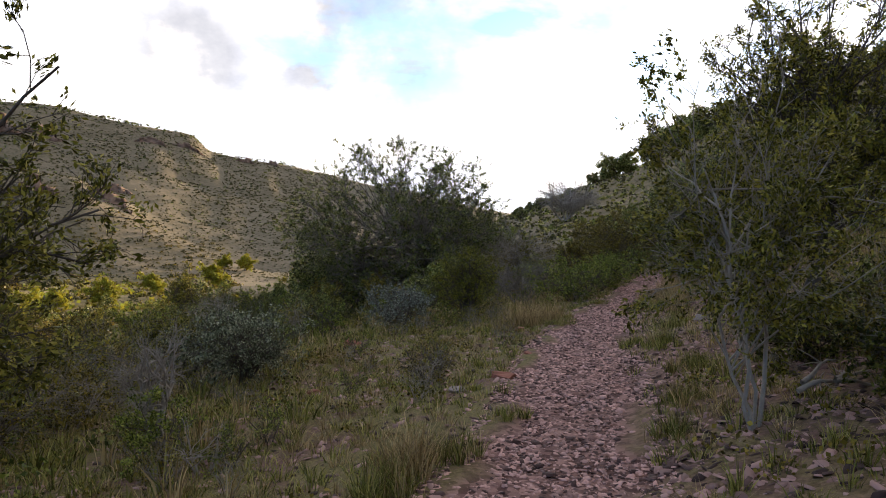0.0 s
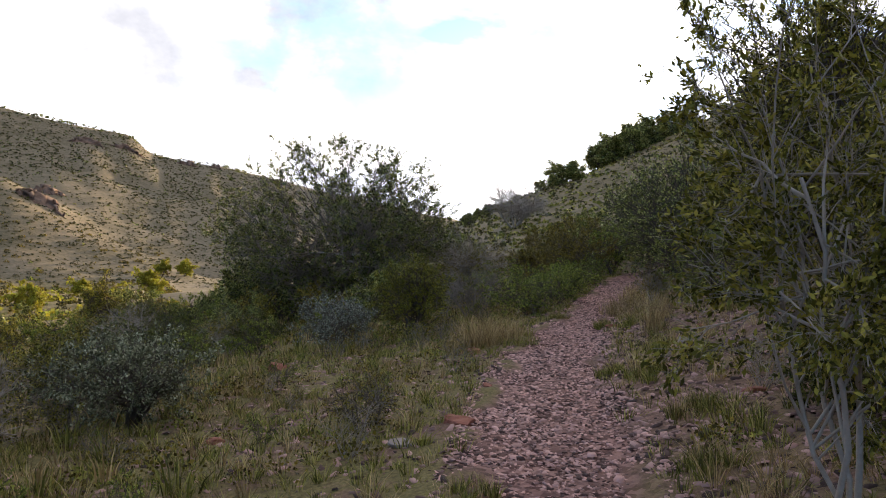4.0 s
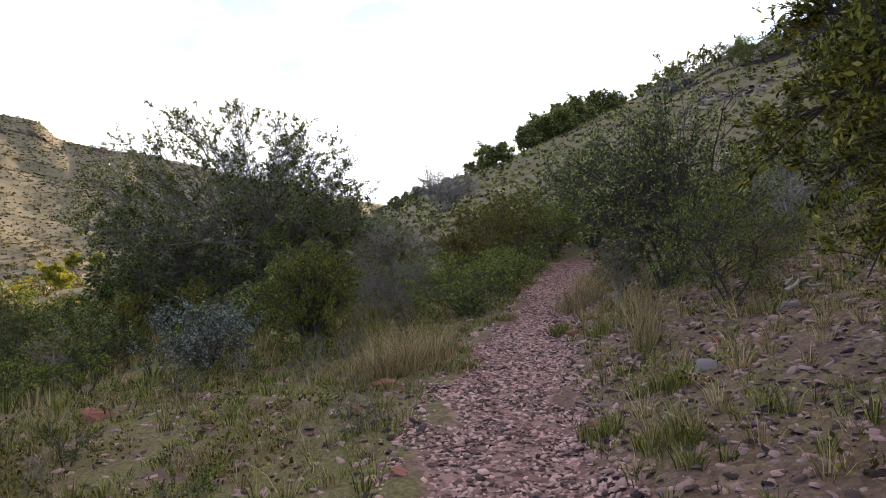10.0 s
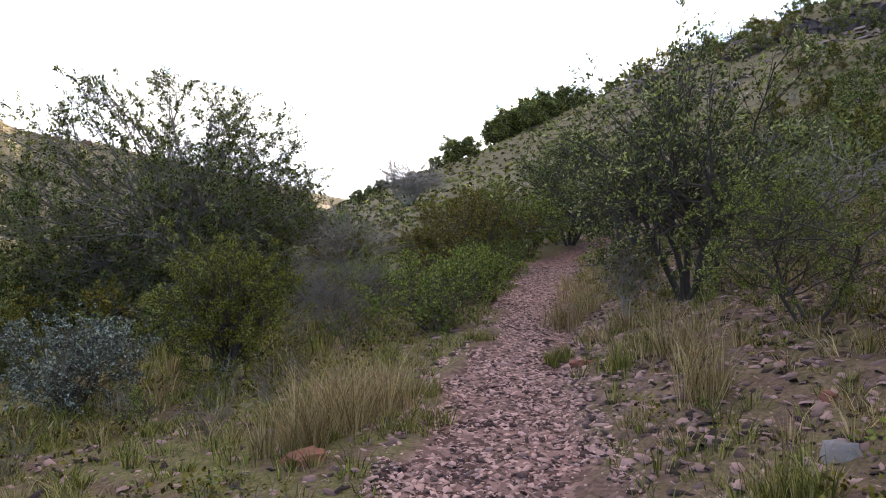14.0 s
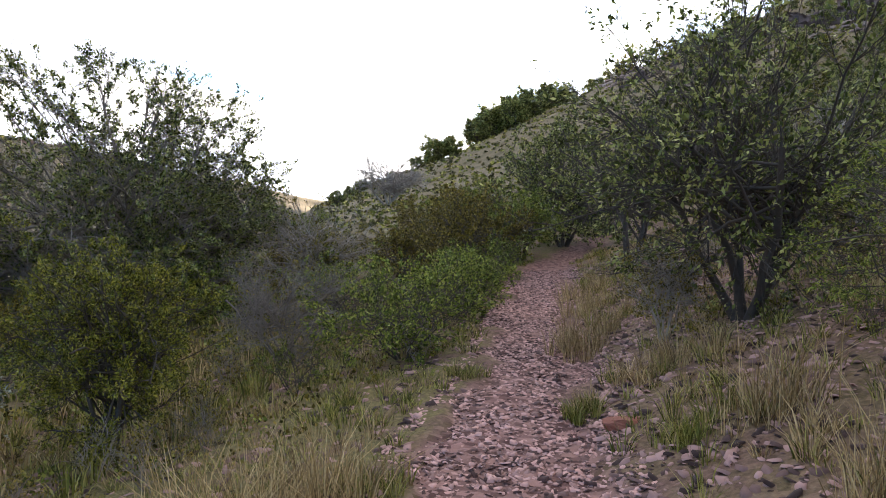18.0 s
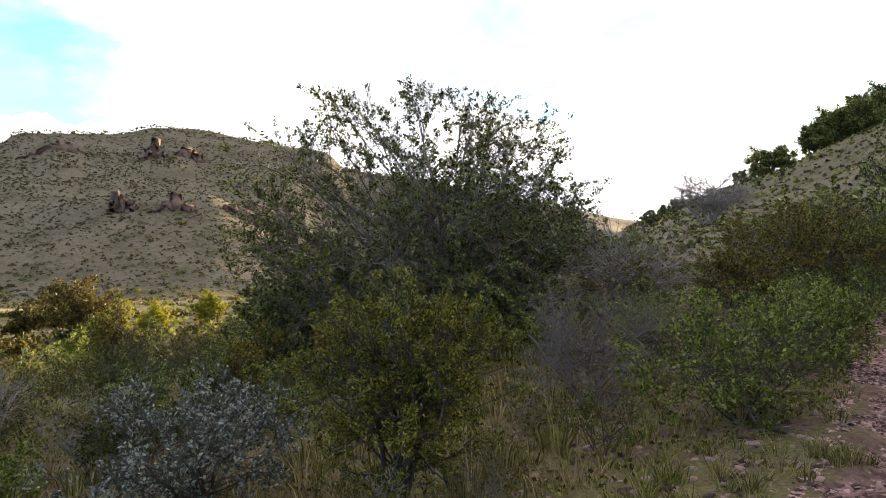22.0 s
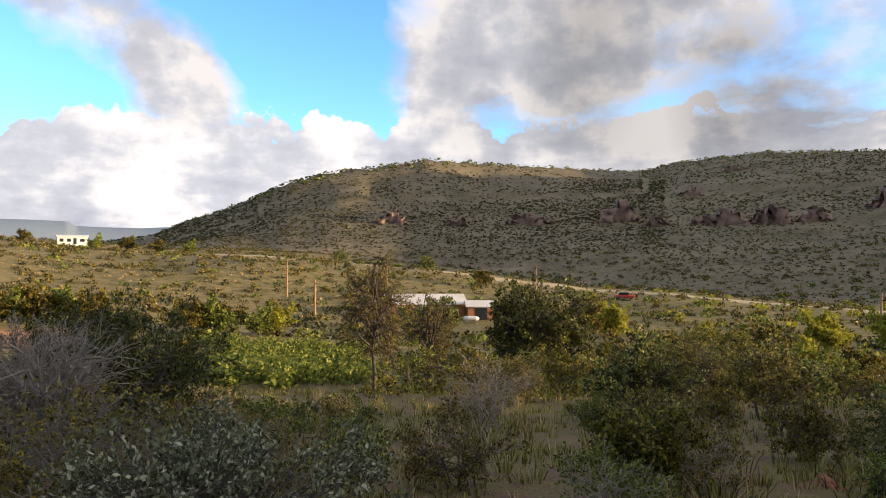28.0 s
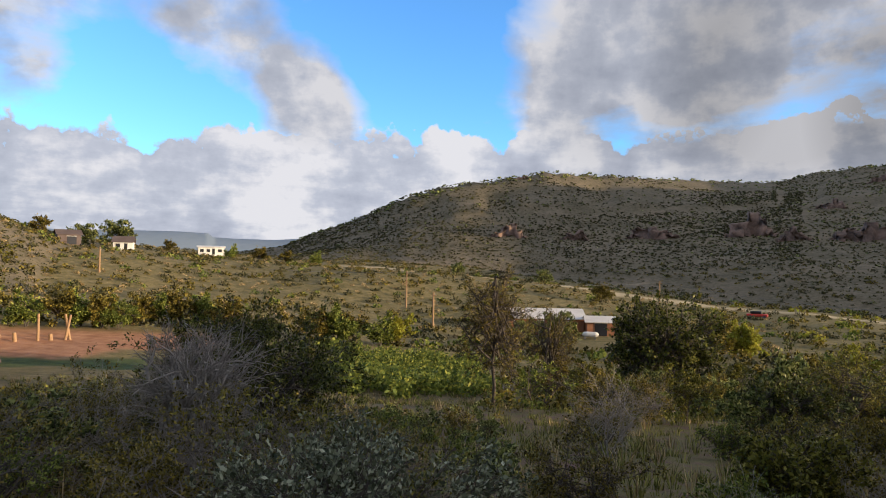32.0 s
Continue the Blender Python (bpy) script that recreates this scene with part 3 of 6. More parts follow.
def plant(name, seed, height, radius, crown_from=0.3, stems=3, limbs=30, subs=6, twigs=6, n_leaves=6000, leaf=0.05, aspect=0.5,
          thick=0.07, lean=0.35, fork=0.5, bark=None, foliage=None, lumps=0.35, squash=1.0, wob=0.12, lift=0.12, fill=0.55, skew=(0.0, 0.0),
          bare=0.0, boxy=2.0, stray=1.0, cluster=5, shell=0.5):
    """A woody plant as an Empty with its trunk, branches and foliage; its foot is at the Empty's origin."""
    rng = np.random.default_rng(seed)
    root = new(name)
    leaf, n_leaves = leaf * 1.2, int(n_leaves * 0.62)
    ang = rng.uniform(0, 2 * np.pi, stems) if stems > 1 else np.zeros(1)
    foot = np.stack([np.cos(ang), np.sin(ang), 0 * ang], 1) * thick * (1.2 if stems > 1 else 0)
    foot[:, 2] -= 0.06
    tip = np.stack([np.cos(ang) * lean * radius, np.sin(ang) * lean * radius * squash, np.full(stems, fork * height)], 1) * rng.uniform(0.75, 1.1, (stems, 1))
    tip[:, :2] += np.array(skew) * 0.5
    st = bend(foot, tip, 7, rng, 0.10, 0.05)
    st[:, 1:-1] += rng.normal(0, 0.009 * height, (stems, 5, 3)) * [1, 1, 0.3]
    v, f = tubes(st, np.full(stems, thick) * rng.uniform(0.7, 1.1, stems), np.full(stems, thick * 0.45), 7)
    per = 7 * 7
    for q in range(stems):
        put("trunk" if stems == 1 else "stem", mesh_from("stem", v[q * per:(q + 1) * per], f[:42], True), bark, root)

    def envelope(n, inner, outer):
        d = rng.normal(0, 1, (n, 3))
        d /= (np.abs(d) ** boxy).sum(1, keepdims=True) ** (1 / boxy)
        th = np.arctan2(d[:, 1], d[:, 0])
        lump = 1 - lumps + lumps * 2 * vnoise(th * 1.3 + 9 + seed, d[:, 2] * 2.0 + 5, seed)
        q = d * (rng.uniform(inner ** 2, outer ** 2, n) ** 0.5 * lump)[:, None]
        lo, hi = crown_from * height, height
        q = q * [radius, radius * squash, (hi - lo) / 2]
        q[:, 2] = np.clip(q[:, 2] + (hi + lo) / 2, 0.08 * height, None)
        q[:, :2] += np.array(skew) * (q[:, 2:3] / height)
        return q

    n = limbs
    src = rng.integers(0, stems, n)
    a = on_path(st, src, rng.uniform(0.30, 1.0, n))
    b = envelope(n, fill, 0.85)
    lb = bend(a, b, 6, rng, wob, lift)
    lb[:, 1:-1] += rng.normal(0, 0.012 * radius, (n, 4, 3))
    r0 = thick * rng.uniform(0.30, 0.5, n)
    v1, f1 = tubes(lb, r0, r0 * 0.35, 5)
    n2 = limbs * subs
    src2 = np.repeat(np.arange(n), subs)
    a2 = on_path(lb, src2, rng.uniform(0.3, 1.0, n2))
    dir1 = (b - a)[src2]
    dir1 /= np.linalg.norm(dir1, axis=1, keepdims=True) + 1e-9
    out = a2 - [0, 0, crown_from * height + 0.25 * height]
    out /= np.linalg.norm(out, axis=1, keepdims=True) + 1e-9
    d2 = dir1 * 0.6 + out * 0.55 + rng.normal(0, 0.55, (n2, 3))
    d2 /= np.linalg.norm(d2, axis=1, keepdims=True)
    b2 = a2 + d2 * (radius * rng.uniform(0.16, 0.38, n2) * stray)[:, None]
    b2[:, 2] = np.maximum(b2[:, 2], 0.03)
    sb = bend(a2, b2, 4, rng, 0.12, 0.06)
    r2 = np.maximum(thick * rng.uniform(0.10, 0.17, n2), 0.0028)
    v2, f2 = tubes(sb, r2, r2 * 0.4, 3)
    n3 = n2 * twigs
    src3 = np.repeat(np.arange(n2), twigs)
    a3 = on_path(sb, src3, rng.uniform(0.25, 1.0, n3))
    d3 = d2[src3] * 0.7 + rng.normal(0, 0.55, (n3, 3))
    d3 /= np.linalg.norm(d3, axis=1, keepdims=True)
    b3 = a3 + d3 * (radius * rng.uniform(0.06, 0.16, n3))[:, None]
    b3[:, 2] = np.maximum(b3[:, 2], 0.03)
    tw = bend(a3, b3, 3, rng, 0.12, 0.03)
    r3 = np.maximum(r2[src3] * 0.45, 0.0016)
    v3, f3 = tubes(tw, r3, r3 * 0.5, 3)
    put("branchwork", mesh_from("branchwork", np.concatenate([v1, v2, v3]), np.concatenate([f1, f2 + len(v1), f3 + len(v1) + len(v2)]), True), bark, root)
    if n_leaves:
        mid = np.array([0, 0, 0.5 * (crown_from + 1) * height])
        far_out = np.linalg.norm((b3 - mid) / [radius, radius * squash, 0.5 * (1 - crown_from) * height], axis=1)
        keep = rng.uniform(0, 1, n3) < 1 - shell * np.clip(1.15 - far_out, 0, 1) * 1.4
        keep &= rng.uniform(0, 1, n3) >= bare * np.clip((b3[:, 2] / height - 0.45) * 2.2, 0, 1)
        ok = np.flatnonzero(keep)
        m = max(1, n_leaves // cluster)
        pick = np.repeat(rng.choice(ok, m), cluster)
        u = np.repeat(rng.uniform(0.35, 1.0, m), cluster)
        p = on_path(tw, pick, u) + rng.normal(0, leaf * 0.5, (m * cluster, 3))
        p[:, 2] = np.maximum(p[:, 2], 0.03)
        v4, f4 = leaves(p, leaf, rng, aspect, 0.0, 0.8 * d3[pick], 1.1)
        put("foliage", mesh_from("foliage", v4, f4), foliage, root)
    return root


def stand(ob, x, y, z=None, turn=0.0, size=1.0, label="", category="", group=""):
    ob.matrix_world = pose(x, y, (ground(x, y) if z is None else z), 0, 0, turn) @ Matrix.Scale(size, 4)
    return tagged(ob, label, category, group)

# ---- the plants along the trail ----
def grown(x, y, name, label, category, turn=0.0, size=1.0, group="", **kw):
    return stand(plant(name, **kw), x, y, None, turn, size, label, category, group)


grown(-1.9, 26.2, "oak_tree", "large dark green oak with bare upper twigs beside the trail", "tree", seed=11, height=6.05, radius=4.6,
      crown_from=-0.15, stems=11, limbs=190, subs=10, twigs=6, n_leaves=280000, leaf=0.056, aspect=0.55, thick=0.075, lean=0.42, fork=0.34, bark=M_OAKBARK,
      foliage=M_OAK, lumps=0.10, squash=0.95, fill=0.72, bare=0.25, skew=(0.3, 0), stray=0.55, boxy=2.2, wob=0.05, lift=0.06, shell=0.75)
grown(2.0, 18.4, "bare_tree", "brown-grey twiggy thicket with dead boughs", "shrub", seed=63, height=1.5, radius=1.1, crown_from=-0.1, stems=9, limbs=70, subs=8, twigs=6,
      n_leaves=2500, leaf=0.03, thick=0.02, lean=0.6, fork=0.5, bark=M_OAKBARK, foliage=M_BRUSH, lumps=0.25, lift=0.05)
grown(0.53, 15.75, "juniper", "yellow-green juniper bush with grey stems", "juniper", seed=12, height=2.1, radius=0.85, crown_from=-0.1, stems=5,
      limbs=80, subs=7, twigs=5, n_leaves=62000, leaf=0.027, aspect=0.36, thick=0.028, lean=0.4, fork=0.5, bark=M_BARK, foliage=M_LIME,
      lumps=0.3, fill=0.4)
grown(-2.95, 10.1, "silver_shrub", "silvery grey-green shrub on the grassy slope", "shrub", seed=13, height=1.12, radius=1.05, crown_from=0.08, stems=9,
      limbs=64, subs=8, twigs=5, n_leaves=22000, leaf=0.032, aspect=0.55, thick=0.022, lean=0.5, fork=0.5, bark=M_BARK, foliage=M_SILVER, lumps=0.3, fill=0.45)
grown(-0.95, 15.7, "silver_shrub", "blue-grey leafed shrub under the oak", "shrub", seed=14, height=1.0, radius=0.95, crown_from=0.0, stems=7, limbs=50,
      subs=7, twigs=5, n_leaves=17000, leaf=0.03, aspect=0.55, thick=0.018, lean=0.5, fork=0.5, bark=M_BARK, foliage=M_BLUE, lumps=0.4, fill=0.45)
grown(6.15, 15.5, "oak_tree", "small oak with a dark forked trunk above the trail", "tree", seed=15, height=3.0, radius=2.05, crown_from=-0.05, stems=6,
      limbs=80, subs=8, twigs=6, n_leaves=27000, leaf=0.046, aspect=0.5, thick=0.05, lean=0.45, fork=0.5, bark=M_BARK, foliage=M_OAK, lumps=0.42, fill=0.5, stray=1.15)
grown(2.15, 4.75, "juniper", "open juniper with bare grey lower branches", "juniper", seed=16, height=2.75, radius=0.95, crown_from=0.15, stems=4, limbs=55,
      subs=7, twigs=6, n_leaves=32000, leaf=0.034, aspect=0.4, thick=0.018, lean=0.45, fork=0.6, bark=M_GREYWOOD, foliage=M_JUNIPER, lumps=0.4, fill=0.35)
grown(4.55, 8.6, "juniper", "tall dark juniper leaning over the bank", "juniper", seed=17, height=4.9, radius=1.5, crown_from=0.0, bare=0.7, stems=3, limbs=110, subs=9,
      twigs=6, n_leaves=85000, leaf=0.045, aspect=0.4, thick=0.05, lean=0.25, fork=0.6, bark=M_BARK, foliage=M_JUNIPER, lumps=0.3, fill=0.3, stray=0.7)
grown(5.35, 12.5, "mesquite", "small feathery green mesquite with dark stems", "shrub", seed=18, height=1.3, radius=1.1, crown_from=0.2, stems=3, limbs=40,
      subs=7, twigs=6, n_leaves=30000, leaf=0.022, aspect=0.3, thick=0.02, lean=0.5, fork=0.5, bark=M_BARK, foliage=M_GREEN, lumps=0.3, fill=0.4)
grown(-3.2, 3.95, "juniper", "dark juniper close beside the start of the trail", "juniper", seed=19, height=3.6, radius=1.35, crown_from=0.05, stems=2, limbs=55,
      subs=7, twigs=6, n_leaves=34000, leaf=0.042, aspect=0.4, thick=0.04, lean=0.3, fork=0.6, bark=M_BARK, foliage=M_JUNIPER, lumps=0.4, fill=0.4)
grown(-2.75, 6.7, "bare_shrub", "half-bare grey shrub with fine upright twigs", "shrub", seed=20, height=1.2, radius=0.5, crown_from=0.1, stems=7, limbs=36, subs=6,
      twigs=5, n_leaves=500, leaf=0.02, thick=0.03, lean=0.4, fork=0.6, bark=M_GREYWOOD, foliage=M_BRUSH, lumps=0.3, lift=0.2)
grown(5.45, 15.75, "twiggy_shrub", "grey-green twiggy shrub at the trail's edge", "shrub", seed=21, height=1.05, radius=0.55, crown_from=0.0, stems=8, limbs=40, subs=7,
      twigs=5, n_leaves=7000, leaf=0.022, thick=0.012, lean=0.4, fork=0.6, bark=M_GREYWOOD, foliage=M_BRUSH, lumps=0.3, lift=0.2)
for k, (px_, py_, h, r) in enumerate(((3.25, 17.4, 0.95, 1.0), (4.3, 19.4, 0.8, 1.0), (5.1, 21.4, 0.85, 1.1), (3.2, 20.6, 0.9, 1.2), (6.2, 23.6, 0.9, 1.1))):
    grown(px_, py_, "green_bush", "low bright green bush along the trail's edge", "shrub", group="green bushes along the trail", seed=30 + k, height=h, radius=r,
          crown_from=0.15, stems=7, limbs=45, subs=6, twigs=5, n_leaves=11000, leaf=0.034, aspect=0.6, thick=0.012, lean=0.6, fork=0.5, bark=M_BARK,
          foliage=M_GREEN, lumps=0.3, fill=0.45, squash=0.9)
grown(-0.2, 8.4, "small_bush", "small dark-stemmed bush in the verge grass", "shrub", seed=40, height=0.5, radius=0.4, crown_from=0.1, stems=6, limbs=22, subs=5, twigs=4,
      n_leaves=1800, leaf=0.016, thick=0.009, lean=0.5, fork=0.6, bark=M_BARK, foliage=M_BRUSH, lumps=0.3)
grown(2.6, 27.0, "bare_tree", "low grey tree with dead drooping twigs", "tree", seed=41, height=2.6, radius=2.1, crown_from=0.05, stems=5, limbs=60, subs=8, twigs=6,
      n_leaves=5000, leaf=0.05, thick=0.05, lean=0.5, fork=0.5, bark=M_GREYWOOD, foliage=M_BRUSH, lumps=0.3)
grown(10.4, 59.6, "dead_tree", "leafless silver-grey dead tree on the hillside", "tree", seed=42, height=3.9, radius=3.1, crown_from=0.1, stems=6, limbs=70, subs=8, twigs=6,
      n_leaves=0, thick=0.10, lean=0.55, fork=0.5, bark=M_GREYWOOD, lumps=0.2, squash=0.9, lift=0.05)
grown(8.9, 22.6, "oak_tree", "dark oak where the trail goes out of sight", "tree", seed=43, height=3.6, radius=1.9, crown_from=0.1, stems=3, limbs=50, subs=6, twigs=5,
      n_leaves=18000, leaf=0.06, thick=0.07, lean=0.4, fork=0.5, bark=M_BARK, foliage=M_OAK, lumps=0.3, fill=0.45)
grown(10.6, 29.5, "oak_tree", "dark oak where the trail goes out of sight", "tree", seed=44, height=3.8, radius=2.7, crown_from=-0.1, stems=4, limbs=70, subs=7, twigs=5,
      n_leaves=42000, leaf=0.065, thick=0.07, lean=0.4, fork=0.5, bark=M_BARK, foliage=M_OAK, lumps=0.25, fill=0.5)
for k, (bx, by, h, r) in enumerate(((6.25, 24.7, 2.0, 1.4), (8.3, 27.2, 2.2, 1.2), (5.3, 28.0, 1.3, 1.4), (7.0, 31.5, 2.2, 1.7), (9.2, 32.5, 2.6, 1.7))):
    grown(bx, by, "olive_bush", "tall olive-green bush behind the trail's bend", "shrub", group="bushes at the trail's bend", seed=64 + 30 * k, height=h, radius=r, crown_from=-0.05, stems=7, limbs=50, subs=6, twigs=5,
          n_leaves=24000, leaf=0.045, thick=0.025, lean=0.5, fork=0.5, bark=M_BARK, foliage=(M_BRUSH, M_GREEN, M_BRUSH)[k % 3], lumps=0.25, fill=0.45)
grown(7.7, 29.0, "green_bush", "tall olive-green bush behind the trail's bend", "shrub", seed=45, height=2.3, radius=1.9, crown_from=0.0, stems=6, limbs=50, subs=6, twigs=5,
      n_leaves=15000, leaf=0.055, thick=0.03, lean=0.5, fork=0.5, bark=M_BARK, foliage=M_BRUSH, lumps=0.3, fill=0.45)
grown(10.2, 14.2, "juniper", "juniper higher up the stony bank", "juniper", seed=46, height=2.6, radius=1.2, crown_from=0.05, stems=2, limbs=45, subs=6, twigs=5,
      n_leaves=12000, leaf=0.05, thick=0.05, lean=0.3, fork=0.6, bark=M_BARK, foliage=M_JUNIPER, lumps=0.3)
grown(9.0, 16.8, "bare_tree", "grey leafless thicket on the bank", "tree", seed=47, height=1.9, radius=1.7, crown_from=0.1, stems=7, limbs=50, subs=7, twigs=5,
      n_leaves=700, leaf=0.03, thick=0.03, lean=0.5, fork=0.5, bark=M_GREYWOOD, foliage=M_BRUSH, lumps=0.3)

# plants down the slope and in the valley
grown(-7.0, 7.9, "bare_shrub", "tall leafless grey shrub with fine upright twigs", "shrub", seed=50, height=2.0, radius=0.95, crown_from=0.2, stems=18, limbs=110, subs=7,
      twigs=5, n_leaves=300, leaf=0.02, thick=0.048, lean=0.5, fork=0.7, bark=M_GREYWOOD, foliage=M_BRUSH, lumps=0.2, lift=0.25)
grown(-10.2, 7.7, "evergreen_shrub", "dense dark green upright shrub", "shrub", seed=51, height=2.35, radius=1.75, crown_from=-0.1, stems=8, limbs=90, subs=7, twigs=5,
      n_leaves=52000, leaf=0.055, aspect=0.35, thick=0.04, lean=0.5, fork=0.6, bark=M_BARK, foliage=M_DARKLEAF, lumps=0.15, fill=0.5, squash=1.2, lift=0.25)
grown(-22.6, 13.4, "dead_conifer", "thin brown half-dead conifer with drooping boughs", "tree", seed=52, height=4.9, radius=1.5, crown_from=0.1, stems=1, limbs=70, subs=8,
      twigs=5, n_leaves=17000, leaf=0.07, aspect=0.3, thick=0.09, lean=0.02, fork=0.95, bark=M_BARK, foliage=M_BRUSH, lumps=0.2, lift=-0.03, fill=0.6)
grown(-24.2, 15.6, "dead_conifer", "thin brown half-dead conifer with drooping boughs", "tree", seed=53, height=4.2, radius=1.2, crown_from=0.1, stems=1, limbs=50, subs=7,
      twigs=5, n_leaves=12000, leaf=0.07, aspect=0.3, thick=0.08, lean=0.02, fork=0.95, bark=M_BARK, foliage=M_BRUSH, lumps=0.2, lift=-0.03, fill=0.6)
grown(-38.0, 24.9, "broad_tree", "dense dark green broad-leaved tree in the valley", "tree", seed=54, height=6.6, radius=3.3, crown_from=-0.02, stems=4, limbs=90, subs=7,
      twigs=5, n_leaves=26000, leaf=0.16, aspect=0.6, thick=0.16, lean=0.4, fork=0.5, bark=M_BARK, foliage=M_DARKLEAF, lumps=0.25, fill=0.6)
grown(-58.8, 86.3, "broad_tree", "round olive-green tree in the sunlit meadow", "tree", seed=55, height=7.5, radius=5.0, crown_from=0.1, stems=3, limbs=60, subs=7, twigs=5,
      n_leaves=14000, leaf=0.28, aspect=0.6, thick=0.2, lean=0.4, fork=0.4, bark=M_BARK, foliage=M_BRUSH, lumps=0.35, fill=0.6)
grown(-38.5, -20.0, "broad_tree", "wide spreading olive-green tree beside the clearing", "tree", seed=56, height=7.6, radius=7.6, crown_from=0.42, stems=5, limbs=110, subs=7,
      twigs=5, n_leaves=110000, leaf=0.15, aspect=0.6, thick=0.22, lean=0.5, fork=0.35, bark=M_BARK, foliage=M_JUNIPER, lumps=0.15, fill=0.5, squash=1.0, boxy=2.8)
grown(-11.8, -1.4, "evergreen_shrub", "dense dark green upright shrub", "shrub", seed=57, height=2.4, radius=1.3, crown_from=-0.1, stems=6, limbs=60, subs=7, twigs=5,
      n_leaves=20000, leaf=0.06, aspect=0.4, thick=0.04, lean=0.5, fork=0.6, bark=M_BARK, foliage=M_DARKLEAF, lumps=0.2, fill=0.5)
grown(-13.6, 21.8, "juniper", "young juniper tree on the slope", "juniper", seed=58, height=2.5, radius=1.0, crown_from=0.2, stems=1, limbs=45, subs=6, twigs=5,
      n_leaves=11000, leaf=0.06, aspect=0.4, thick=0.05, lean=0.1, fork=0.8, bark=M_BARK, foliage=M_JUNIPER, lumps=0.3)
grown(-14.4, 19.0, "oak_tree", "dark rounded scrub oak on the slope", "tree", seed=59, height=2.2, radius=1.2, crown_from=0.0, stems=4, limbs=45, subs=6, twigs=5,
      n_leaves=12000, leaf=0.06, thick=0.05, lean=0.4, fork=0.5, bark=M_BARK, foliage=M_DARKLEAF, lumps=0.3)
grown(-6.1, 18.9, "bare_shrub", "grey dead bush with crooked branches", "shrub", seed=60, height=1.5, radius=0.8, crown_from=0.2, stems=3, limbs=30, subs=6, twigs=5,
      n_leaves=900, leaf=0.03, thick=0.03, lean=0.5, fork=0.5, bark=M_GREYWOOD, foliage=M_BRUSH, lumps=0.3)
grown(-10.0, 27.0, "juniper", "narrow dark juniper on the slope", "juniper", seed=61, height=2.6, radius=0.8, crown_from=0.0, stems=1, limbs=45, subs=6, twigs=5,
      n_leaves=12000, leaf=0.06, aspect=0.4, thick=0.05, lean=0.1, fork=0.8, bark=M_BARK, foliage=M_JUNIPER, lumps=0.4)

for k, (bx, by, h, r) in enumerate(((-4.6, 6.9, 1.0, 0.8), (-6.2, 5.4, 1.2, 1.0), (-8.6, 6.0, 1.3, 1.1), (-7.4, 3.6, 1.4, 1.1), (-5.4, 3.6, 1.2, 0.9), (-4.4, 8.3, 0.8, 0.7), (-6.4, 12.4, 0.9, 0.8),
                                    (-5.6, 15.0, 0.9, 0.8), (-4.2, 13.2, 0.7, 0.7), (-8.4, 16.0, 1.1, 0.9), (-3.6, 18.0, 0.9, 0.9), (3.3, 4.5, 0.7, 0.7), (3.1, 3.2, 0.6, 0.6), (4.0, 6.1, 0.8, 0.7))):
    grown(bx, by, "olive_bush", "twiggy olive-brown bush on the slope beside the trail", "shrub", group="olive bushes below the trail", seed=70 + k, height=h, radius=r, crown_from=0.0, stems=7,
          limbs=36, subs=6, twigs=5, n_leaves=7500, leaf=0.03, aspect=0.5, thick=0.014, lean=0.55, fork=0.5, bark=M_GREYWOOD if k % 3 else M_BARK, foliage=M_BRUSH if k % 4 else M_GREEN, lumps=0.35, fill=0.4)

for k, (bx, by, h, r) in enumerate(((-2.9, 17.7, 0.9, 0.8), (-3.9, 19.2, 1.0, 0.9), (-4.6, 16.9, 0.9, 0.8), (-5.4, 20.5, 1.1, 1.0), (-3.6, 21.4, 1.1, 0.9), (-6.4, 23.0, 1.2, 1.1), (-5.9, 18.4, 1.0, 0.9), (-7.4, 20.6, 1.1, 1.0),
                                    (-7.6, 25.0, 1.3, 1.2), (2.95, 4.25, 0.55, 0.6), (3.6, 5.3, 0.8, 0.8), (3.35, 6.5, 0.6, 0.6), (4.2, 4.7, 0.9, 0.9), (3.7, 3.9, 0.7, 0.7))):
    grown(bx, by, "evergreen_shrub", "low dense dark green shrub beside the trail", "shrub", group="dark shrubs beside the trail", seed=1500 + k, height=h, radius=r, crown_from=-0.1, stems=7,
          limbs=34, subs=6, twigs=5, n_leaves=9500, leaf=0.032, aspect=0.5, thick=0.014, lean=0.55, fork=0.5, bark=M_BARK, foliage=(M_DARKLEAF, M_OAK, M_DARKLEAF)[k % 3], lumps=0.3, fill=0.4)


